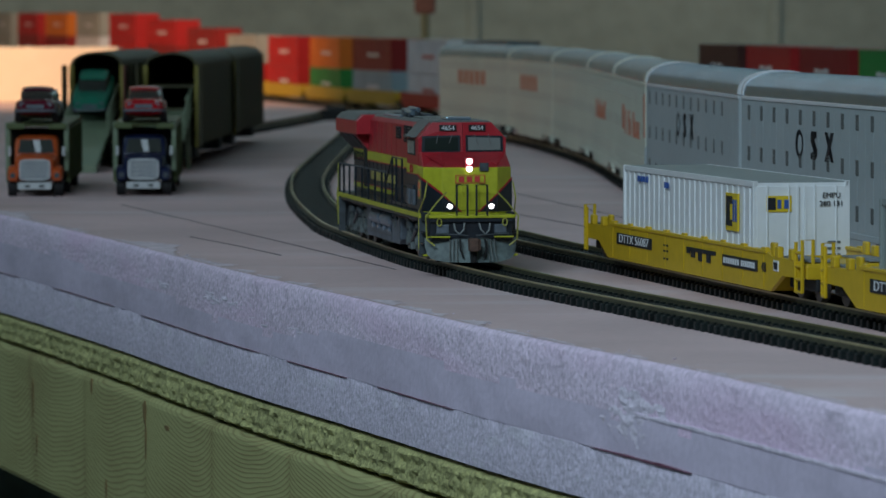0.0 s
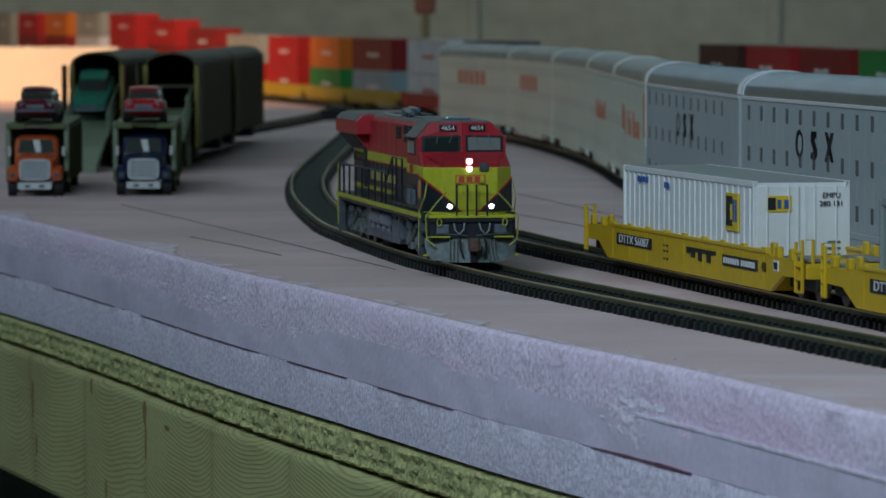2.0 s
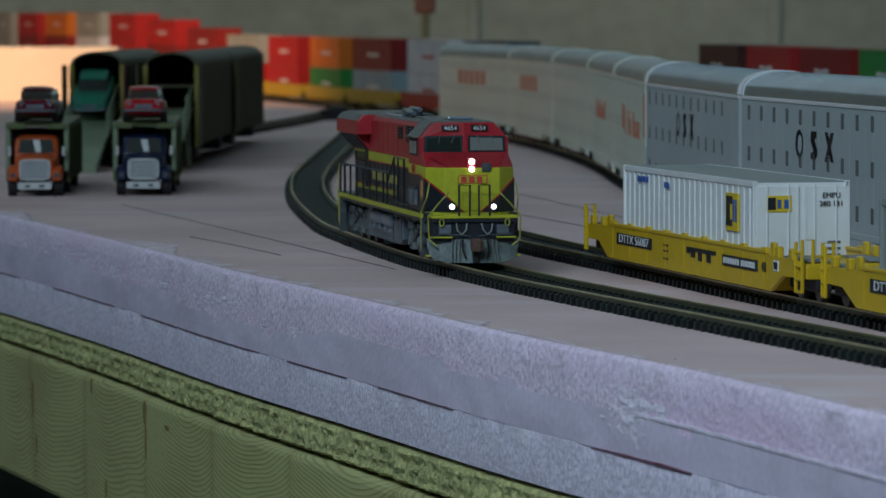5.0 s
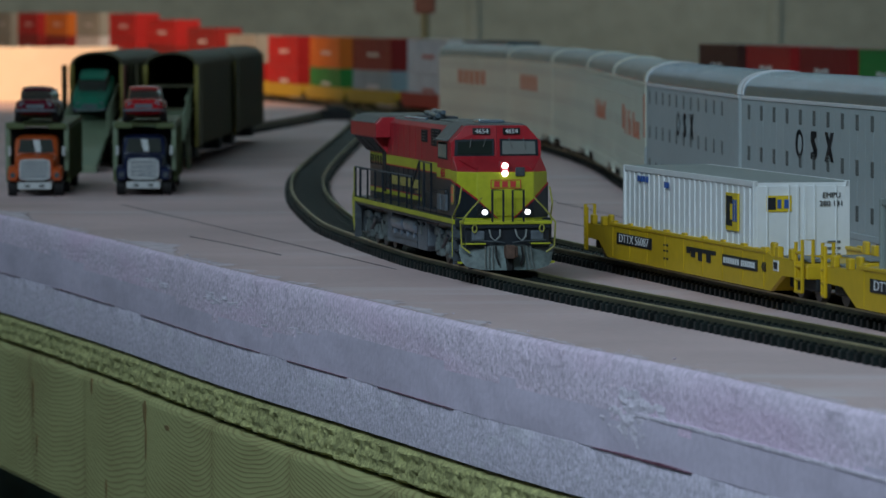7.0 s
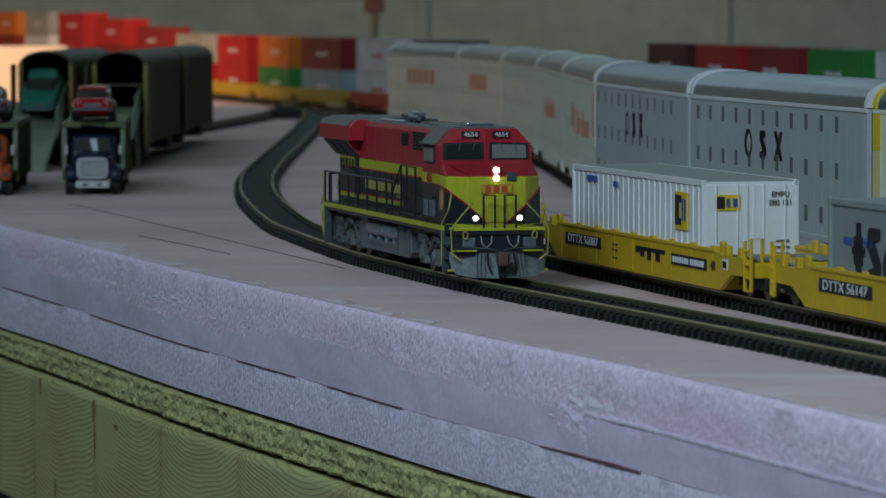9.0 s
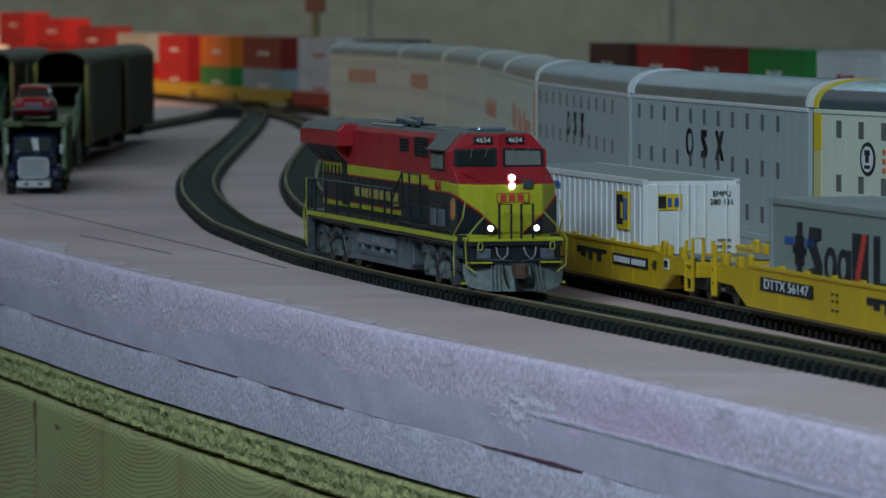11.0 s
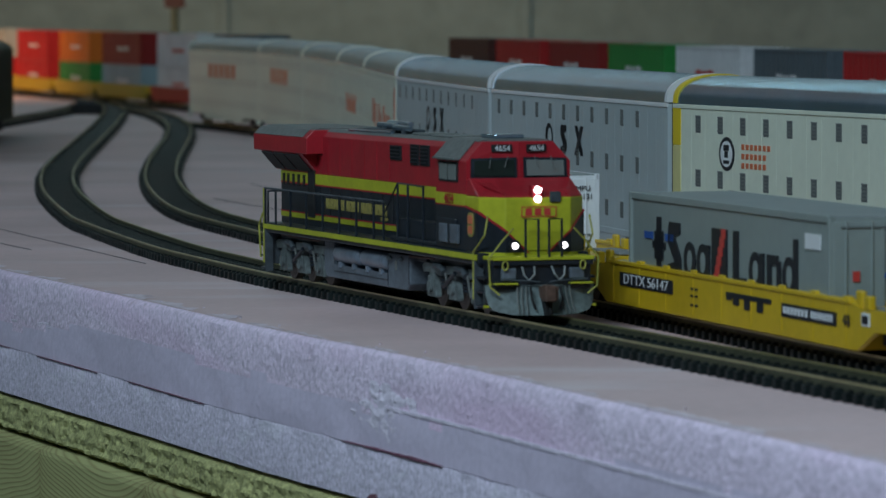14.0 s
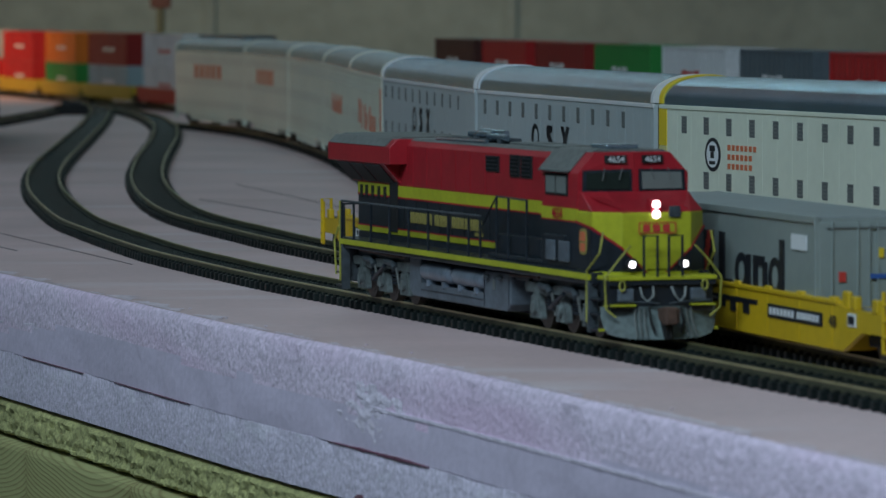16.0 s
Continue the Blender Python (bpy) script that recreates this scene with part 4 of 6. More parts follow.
def side_frame(lo, xc, s):
    """One cast truck side with its journal boxes, springs and brake gear."""
    y = s * 12.0
    beam = [(-29, 12.0), (-26, 13.0), (-9, 12.4), (0, 13.0), (9, 12.4), (26, 13.0), (29, 12.0), (28, 9.8), (17, 10.4), (13, 9.4), (7, 10.2), (-7, 10.2), (-13, 9.4), (-17, 10.4), (-28, 9.8)]
    fr = part("truck_frame", mprism([(xc + a, b) for a, b in beam], y - 1.1, y + 1.1, "y", 0.25), M_TRUCK, lo, "grey cast truck frame")
    for d in (-20.5, 0, 20.5):
        c = xc + d
        leg = mprism([(c - 2.2, 10.4), (c + 2.2, 10.4), (c + 2.9, 7.0), (c + 4.4, 3.6), (c + 4.2, 2.8), (c + 2.4, 3.0), (c - 2.4, 3.0), (c - 4.2, 2.8), (c - 4.4, 3.6), (c - 2.9, 7.0)], y - 0.9, y + 0.9, "y", 0.25)
        part("pedestal", leg, M_TRUCK, fr)
        cap = bmesh.new()
        add_disc(cap, mm(c, y + s * 1.3, 6.0), (0, 1, 0), 0.0017, 0.0006, 14)
        add_box(cap, *mm(c - 1.7, c + 1.7, y + s * 1.1 - 0.4, y + s * 1.1 + 0.4, 6.0, 9.2))
        part("journal_box", cap, M_TRUCK, fr)
    for d in (-10.2, 10.2):
        coil = bmesh.new()
        for off in (-2.0, 1.6):
            for k in range(4):
                add_disc(coil, mm(xc + d + off, y - s * 0.6, 6.0 + k * 1.1), (0, 0, 1), 0.0013, 0.00034, 10)
        part("spring", coil, M_NAVY, fr)
        part("brake_cylinder", mtubes([[(xc + d - 4, y + s * 1.7, 12.4), (xc + d + 2.4, y + s * 1.7, 12.0), (xc + d + 4.4, y + s * 1.7, 10.6)]], 1.1, 10), M_GREY, fr)
        part("brake_rod", mtubes([[(xc + d + 4.2, y + s * 1.4, 11), (xc + d + 5.0, y + s * 0.6, 4.4)]], 0.4), M_ROOF, fr)
    part("damper", mtubes([[(xc - 6, y + s * 2.0, 6.6), (xc + 5, y + s * 2.0, 11.0)]], 0.6, 8), M_NAVY, fr)


def bars(parent, name, mat, rows, y, label=""):
    """Plain bars on a side at y (mm); each (x0, x1, z0, z1)."""
    for x0, x1, z0, z1 in rows:
        part(name, mboxes([(x0, x1, y - 0.15, y + 0.15, z0, z1)]), mat, parent, label)


def container(m, length, width, height, mat, roof_mat, label, ribs=0, group="containers", rib_mat=None, category="shipping container"):
    """A container standing on z = 0, its doors at the +x end; sizes in mm."""
    c = thing("shipping_container", m, label, category, group)
    L, W = length / 2, width / 2
    part("body", mboxes([(-L + 0.3, L - 0.3, -W + 0.5, W - 0.5, 0, height - 0.4)]), mat, c)
    part("roof", mboxes([(-L + 0.4, L - 0.4, -W + 0.4, W - 0.4, height - 0.5, height)], 0.2), roof_mat, c, "ribbed roof panel")
    for s in (-1, 1):
        part("top_rail", mboxes([(-L, L, s * (W - 0.5) - 0.6, s * (W - 0.5) + 0.6, height - 1.8, height + 0.1)], 0.2), mat, c)
        part("bottom_rail", mboxes([(-L, L, s * (W - 0.5) - 0.6, s * (W - 0.5) + 0.6, 0, 1.6)], 0.2), mat, c)
        for x in (-L + 0.9, L - 0.9):
            part("corner_post", mboxes([(x - 0.9, x + 0.9, s * (W - 0.5) - 0.8, s * (W - 0.5) + 0.8, 0, height + 0.15)], 0.25), mat, c)
        if ribs:
            for k in range(ribs):
                x = -L + (k + 1) * length / (ribs + 1)
                part("rib", mboxes([(x - 1.0, x + 1.0, s * (W - 0.45) - 0.35, s * (W - 0.45) + 0.35, 1.6, height - 1.8)], 0.2), rib_mat or mat, c)
    # doors
    for s in (-1, 1):
        d = part("door", mboxes([(L - 0.4, L + 0.1, s * W * 0.5 - W * 0.44, s * W * 0.5 + W * 0.44, 1.4, height - 1.4)], 0.2), mat, c)
        for k in (-0.5, 0.5):
            part("lock_rod", mtubes([[(L + 0.3, s * W * 0.5 + k * W * 0.45, 1.2), (L + 0.3, s * W * 0.5 + k * W * 0.45, height - 1.0)]], 0.3), mat, d)
        part("hinge_rib", mboxes([(L, L + 0.35, s * W * 0.08 - 0.3, s * W * 0.08 + 0.3, 1.4, height - 1.4)]), mat, d)
    return c


def well_car(m, length, label, number=""):
    """A low well wagon; x forward, origin on the rail's top under its middle. mm."""
    w = thing("well_car", m, label, "model well wagon", "container wagons")
    L = length / 2
    P = lambda name, bm, mat, label="", smooth=False: part(name, bm, mat, w, label, smooth)
    for s in (-1, 1):
        y = s * 15.4
        prof = [(-L + 38, 2.2), (L - 38, 2.2), (L - 24, 9.2), (L - 6, 9.2), (L - 6, 15.8), (L - 36, 15.8), (L - 42, 17.4), (-L + 42, 17.4), (-L + 36, 15.8), (-L + 6, 15.8), (-L + 6, 9.2), (-L + 24, 9.2)]
        sd = P("side_sill", mprism(prof, y - 0.7, y + 0.7, "y", 0.2), M_WELL, "yellow side sill")
        part("top_chord", mboxes([(-L + 42, L - 42, y - 1.2, y + 1.2, 16.6, 18.0)], 0.25), M_WELL, sd)
        for k in range(9):
            x = -L + 46 + k * (length - 92) / 8
            part("tab", mboxes([(x - 2.2, x + 2.2, y - 0.9, y + 0.9, 17.6, 18.9)], 0.3), M_WELL, sd)
            part("side_rib", mboxes([(x - 0.35, x + 0.35, y + s * 0.7 - 0.15, y + s * 0.7 + 0.15, 3, 16.4)]), M_WELL, sd)
        for x in (-L + 14, -L + 30, L - 14, L - 30):
            part("bracket", mboxes([(x - 2, x + 2, y - 1, y + 1, 15.6, 20.0)], 0.5), M_WELL, sd)
        yo = y + s * 0.85
        bars(sd, "number_plate_bar", M_INK, [(-L + 53, -L + 104, 9.2, 14.0)], yo, "black stencil panel")
        text_part("wagon_number", number, 0.0064, Matrix.Translation(mm(-L + 78.5, yo + s * 0.2, 11.6)) @ Euler((radians(90), 0, radians(180 if s > 0 else 0))).to_matrix().to_4x4() @ Matrix.Diagonal((1.25, 0.8, 1, 1)), M_WHITE, sd, "white wagon number")
        part("data_plate", mboxes([(L - 34, L - 28, y + s * 0.7 - 0.2, y + s * 0.7 + 0.2, 10.4, 14.6)], 0.1), M_WHITE, sd, "small white plate")
        part("data_plate_mark", mboxes([(L - 33, L - 29, y + s * 0.95 - 0.1, y + s * 0.95 + 0.1, 11.2, 13.8)]), M_INK, sd)
        for x0, x1, z0, z1 in ((-10, 16, 12.0, 13.6), (-6, -2.6, 9.6, 12.4), (0.6, 4.0, 8.6, 12.4), (8, 11.4, 8.6, 12.4), (-10, -7, 11, 12.4)):
            bars(sd, "emblem_bar", M_INK, [((x0 + 10) * 1.46 + 5, (x1 + 10) * 1.46 + 5, z0, z1)], yo, "black emblem")
        bars(sd, "sign_panel", M_INK, [(52, 95, 8.8, 13.2)], yo, "black sign panel")
        for k in range(7):
            bars(sd, "sign_bar", M_WHITE, [(54 + k * 2.9, 55.7 + k * 2.9, 9.9, 12.2), (76 + k * 2.5, 77.5 + k * 2.5, 9.9, 12.2)], yo + s * 0.2, "white lettering bar")
        text_part("size_number", "48", 0.0056, Matrix.Translation(mm(103, yo + s * 0.15, 11)) @ Euler((radians(90), 0, radians(180 if s > 0 else 0))).to_matrix().to_4x4(), M_INK, sd, "black 48")
        for k, (x, z) in enumerate(((-26, 12), (-22, 12), (-26, 9.6), (-22, 9.6), (-22, 6.4), (-26, 6.4))):
            bars(sd, "stencil_bar", M_INK, [(x - 1.0, x + 0.9, z, z + 0.8)], yo, "small black stencil")
    P("well_floor", mboxes([(-L + 38, L - 38, -14.8, 14.8, 2.4, 3.4)]), M_WELL)
    for e in (-1, 1):
        x0, x1 = sorted((e * (L - 36), e * (L - 1)))
        P("end_deck", mboxes([(x0, x1, -14.6, 14.6, 13.6, 15.0)], 0.3), M_WELL, "yellow end platform")
        P("bulkhead", mboxes([(e * (L - 37.5) - 0.8, e * (L - 37.5) + 0.8, -14.8, 14.8, 3, 16)]), M_WELL)
        P("grating", mboxes([(x0 + 2, x1 - 2, s * 9.6 - 4, s * 9.6 + 4, 15.4, 16.2) for s in (-1, 1)], 0.15), M_WELLTOP, "grey walkway grating")
        P("draft_gear", mboxes([tuple(sorted((e * (L - 20), e * (L + 8)))) + (-1.8, 1.8, 6.0, 9.6)], 0.4), M_RUST, "dark coupler")
        P("end_beam", mboxes([(e * (L - 3) - 2.2, e * (L - 3) + 2.2, -14.8, 14.8, 9.0, 14.2)], 0.4), M_WELL)
        for s in (-1, 1):
            x = e * (L - 2)
            P("end_ladder", mtubes([[(x, s * 15.8, 4), (x, s * 15.8, 24), (x, s * 12.4, 24), (x, s * 12.4, 14)], [(x - e * 5, s * 16.4, 4), (x - e * 5, s * 16.4, 23)], [(x, s * 15.8, 4.2), (x - e * 5, s * 16.4, 4.2)],
                                    [(x, s * 15.8, 9), (x - e * 5, s * 16.4, 9)], [(x, s * 15.8, 14), (x - e * 5, s * 16.4, 14)], [(x, s * 15.8, 19), (x - e * 5, s * 16.4, 19)]], 0.65), M_WELL, "yellow end ladder")
            P("guide_post", mboxes([(e * (L - 38) - 2.4, e * (L - 38) + 2.4, s * 14.8 - 0.8, s * 14.8 + 0.8, 15.5, 21.2)], 0.7), M_WELL)
        tk = P("bogie", mboxes([(e * (L - 16) - 15, e * (L - 16) + 15, s * 10.6 - 1.2, s * 10.6 + 1.2, 3.4, 8.0) for s in (-1, 1)], 0.6), M_DARK, "dark bogie")
        for d in (-10.5, 10.5):
            wh = bmesh.new()
            for s in (-1, 1):
                add_disc(wh, mm(e * (L - 16) + d, s * 8.3, 5.2), (0, 1, 0), 0.0051, 0.0012, 20)
            part("wheel", wh, M_STEEL, tk)
    for ob in w.children_recursive:
        if ob.name.split(".")[0] not in ("bogie", "wheel"):
            ob.data.transform(Matrix.Diagonal((1, 1, 0.80, 1)))
    return w


def autorack(m, length, mat, label, letter_mat=None, letters=(), slots=11, slot_end=0.78, ends=None, height=65.0, simple=False, rows=((46.5, 52.1), (30.6, 36.2), (14.5, 20.1)), shapes=(), first=15.0):
    """A tall enclosed car carrier; x forward, origin on the rail's top. mm."""
    a = thing("autorack", m, label, "model autorack wagon", "autorack wagons")
    L, W, zs = length / 2, 15.6, height - 9.6
    P = lambda name, bm, mt, lb="", smooth=False: part(name, bm, mt, a, lb, smooth)
    P("body", mboxes([(-L, L, -W, W, 9.0, zs)], 0.2), mat)
    arc = [(W * math.cos(t) * 1.0, zs + (height - zs) * math.sin(t) ** 0.75 if math.sin(t) > 0 else zs) for t in [math.pi * k / 20 for k in range(21)]]
    P("roof", mprism(arc, -L + 3.2, L - 3.2), M_SILVER, "curved silver metal roof", True)
    seam = bmesh.new()
    for k in range(0 if simple else 84):
        x = -L + 6 + k * (length - 12) / 83
        add_prism(seam, [mm(y * 1.001, z + 0.03) for y, z in arc], (x - 0.25) / 1000, (x + 0.25) / 1000)
    if not simple:
        P("roof_seam", seam, M_SILVER)
    for e in (-1, 1):
        x0, x1 = sorted((e * L, e * (L - 3.4)))
        P("roof_hoop", mprism([(y * 1.02, z + 0.5) for y, z in arc], x0, x1), ends or mat, "painted end hoop", True)
        # door stands proud; its dark colour imitates shade between coupled cars
        P("end_door", mboxes([tuple(sorted((e * (L - 0.2), e * (L + 0.8)))) + (-W + 1.5, W - 1.5, 10, zs)], 0.3), M_DARK, "dark recessed end door")
        P("coupler", mboxes([tuple(sorted((e * (L - 6), e * (L + 3)))) + (-1.8, 1.8, 6.0, 9.4)], 0.4), M_RUST)
        tk = P("bogie", mboxes([(e * (L - 42) - 15, e * (L - 42) + 15, s * 10.6 - 1.2, s * 10.6 + 1.2, 3.4, 8.0) for s in (-1, 1)], 0.6), M_DARK, "dark bogie")
        for d in (-10.5, 10.5):
            wh = bmesh.new()
            for s in (-1, 1):
                add_disc(wh, mm(e * (L - 42) + d, s * 8.3, 5.0), (0, 1, 0), 0.0049, 0.0012, 18)
            part("wheel", wh, M_STEEL, tk)
        for s in (-1, 1):
            P("stirrup", mtubes([[(e * (L - 3), s * W, 10), (e * (L - 3), s * W, 5), (e * (L - 9), s * W, 5), (e * (L - 9), s * W, 10)]], 0.5), mat)
    P("skirt", mprism([(-L + 70, 4.6), (L - 70, 4.6), (L - 60, 9.2), (-L + 60, 9.2)], -W, W, "y"), mat)
    for s in (-1, 1):
        P("side_rail", mboxes([(-L, L, s * W - 0.4, s * W + 0.4, zs - 1.2, zs + 0.2)], 0.2), M_WHITE if mat is not M_RACKCREAM else M_RACKCREAM, "pale upper edge")
        for z0, z1 in rows:
            for k in range(slots):
                x = -L + first + k * (length * slot_end) / max(1, slots - 1)
                sl = P("vent_slot", mboxes([(x - 2.2, x + 2.2, s * W - 0.1, s * W + 0.12, z0, z1)]), M_SLOT if not simple else M_FAINT, "vent slot")
                if not simple:
                    fins = bmesh.new()
                    for j in range(5):
                        z = z0 + 0.7 + j * (z1 - z0) / 5
                        add_box(fins, *mm(x - 2.1, x + 2.1, min(s * W, s * (W + 0.3)), max(s * W, s * (W + 0.3)), z, z + 0.45))
                    part("fin", fins, M_FIN, sl)
        for k in range(0 if simple else 24):
            x = -L + 4 + k * (length - 8) / 23
            P("panel_seam", mboxes([(x - 0.12, x + 0.12, s * W - 0.05, s * W + 0.1, 9.4, zs - 1.4)]), mat)
        for x0, x1, z0, z1 in letters:
            P("lettering_bar", mboxes([(x0, x1, s * W - 0.2, s * W + 0.22, z0, z1)], 0.1), letter_mat, "plain lettering shape")
        for outline, mt, lift in shapes:
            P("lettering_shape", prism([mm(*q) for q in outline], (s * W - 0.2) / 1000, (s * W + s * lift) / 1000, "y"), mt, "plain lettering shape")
        for e in (-1, 1):
            x = e * (L - 5)
            lad = [[(x - 2, s * (W + 0.9), 10), (x - 2, s * (W + 0.9), 26)], [(x + 2, s * (W + 0.9), 10), (x + 2, s * (W + 0.9), 26)]]
            lad += [[(x - 2, s * (W + 0.9), z), (x + 2, s * (W + 0.9), z)] for z in (12, 15, 18, 21, 24)]
            if not simple:
                P("side_ladder", mtubes(lad, 0.3, 5), mat, "side ladder")
                P("data_panel", mboxes([(e * (L - 14) - 3, e * (L - 14) + 3, s * W - 0.1, s * W + 0.14, 14 + 3 * k, 15.4 + 3 * k) for k in range(3)]), M_FIN, "small dark stencilling")
        P("sill", mboxes([(-L, L, s * (W - 0.3) - 0.6, s * (W - 0.3) + 0.6, 8.2, 10.4)], 0.2), mat)
    return a


# ---- scenery things ----
def build_racks():
    s2, s1, s0 = RACKLINE.nearest(1.653), RACKLINE.nearest(1.953), RACKLINE.nearest(2.302)
    oval = lambda cx, cz, rx, rz: [(cx + rx * math.cos(2 * math.pi * k / 20), cz + rz * math.sin(2 * math.pi * k / 20)) for k in range(20)]
    # an oval, a slanting block and two crossed bars
    shapes = [(oval(-40, 39.5, 6.6, 5.3), M_INK, 0.2), (oval(-38.6, 39.5, 3.4, 3.4), M_RACKGREY, 0.3),
              ([(-19, 44.6), (-10, 44.6), (-10, 42.4), (-14, 41.6), (-9, 38.4), (-9, 36.0), (-12, 34.4), (-20, 34.4), (-20, 36.6), (-15, 37.2), (-20, 41.0), (-20, 43.6)], M_INK, 0.2),
              ([(4, 44.8), (9, 44.8), (19, 34.2), (14, 34.2)], M_INK, 0.2), ([(14, 44.8), (19, 44.8), (9, 34.2), (4, 34.2)], M_INK, 0.26)]
    gap = 0.006
    cars = [(s2, s2 + 0.302, M_RACKCREAM, "cream autorack with a round emblem and yellow end hoop", "cp"),
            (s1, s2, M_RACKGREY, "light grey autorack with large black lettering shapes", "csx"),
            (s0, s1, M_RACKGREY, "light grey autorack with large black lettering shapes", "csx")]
    s = s0
    for k in range(5):
        cars.append((s - 0.302, s, M_RACKCREAM, "weathered cream autorack with orange lettering, on the curve", "cream"))
        s -= 0.302
    for num, (a, b, mat, label, style) in enumerate(cars):
        L = (b - a - gap) * 1000
        c = RACKLINE.chord((a + b) / 2, (b - a) / 2 * 0.8, RAIL_Z)
        h = L / 2
        if style == "csx":
            autorack(c, L, mat, label, slots=11, slot_end=0.80, ends=M_WHITE, shapes=shapes)
        elif style == "cp":
            r = autorack(c, L, mat, label, M_ORANGE_INK, [(-86 + q * 3.7 + 1.2 * j, -83.6 + q * 3.7, z + j * 0.6, z + j * 0.6 + (1.8, 0.5)[j]) for z, n in ((41.9, 7), (38.9, 6), (35.9, 6)) for q in range(n) for j in (0, 1)], 14, 0.88, M_YEL_INK, first=23.0, rows=((46.5, 52.1), (28.8, 34.4), (11.0, 16.6)))
            for sg in (-1, 1):
                part("end_strip", mboxes([(-h, -h + 7, sg * 15.6 - 0.3, sg * 15.6 + 0.3, 42, 55)], 0.1), M_YEL_INK, r, "bright yellow end strip")
                part("end_strip", mboxes([(-h, -h + 7, sg * 15.6 - 0.3, sg * 15.6 + 0.3, 9, 41.8)], 0.1), M_PALEYEL, r, "pale yellow end strip")
                disc = prism([mm(-99 + 6.8 * math.cos(t), 40.2 + 5.5 * math.sin(t)) for t in [2 * math.pi * q / 24 for q in range(24)]], (sg * 15.6 - 0.2) / 1000, (sg * 15.6 + 0.22) / 1000, "y")
                em = part("emblem", disc, M_INK, r, "black round emblem")
                inner = prism([mm(-99 + 5.2 * math.cos(t), 40.2 + 4.2 * math.sin(t)) for t in [2 * math.pi * q / 24 for q in range(24)]], (sg * 15.6 - 0.3) / 1000, (sg * 15.6 + 0.32) / 1000, "y")
                part("emblem_field", inner, M_WHITE, em, "pale field with dark shield")
                part("emblem_shield", mboxes([(-101.4, -96.6, sg * 15.6 - 0.42, sg * 15.6 + 0.42, 41.2, 43.2), (-100.6, -97.4, sg * 15.6 - 0.42, sg * 15.6 + 0.42, 39.0, 41.2), (-101.6, -96.4, sg * 15.6 - 0.42, sg * 15.6 + 0.42, 37.0, 38.2)], 0.2), M_INK, em)
        else:
            autorack(c, L, mat, label, M_ORANGE_INK, {3: [(h - 205, h - 190, 30, 42), (h - 180, h - 172, 28, 40), (h - 150, h - 140, 28, 40), (h - 134, h - 126, 28, 36), (h - 108, h - 98, 28, 40), (h - 92, h - 84, 28, 36), (h - 78, h - 70, 28, 36), (h - 64, h - 52, 28, 36), (h - 14, h - 6, 30, 50)], 4: [(-40 + q * 22, -26 + q * 22, 30, 40 - q % 2 * 3) for q in range(5)], 6: [(-60 + q * 24, -44 + q * 24, 36, 46) for q in range(5)], 7: [(-60 + q * 24, -44 + q * 24, 36, 46) for q in range(5)]}.get(num, []), 16, 0.9, None, simple=True)


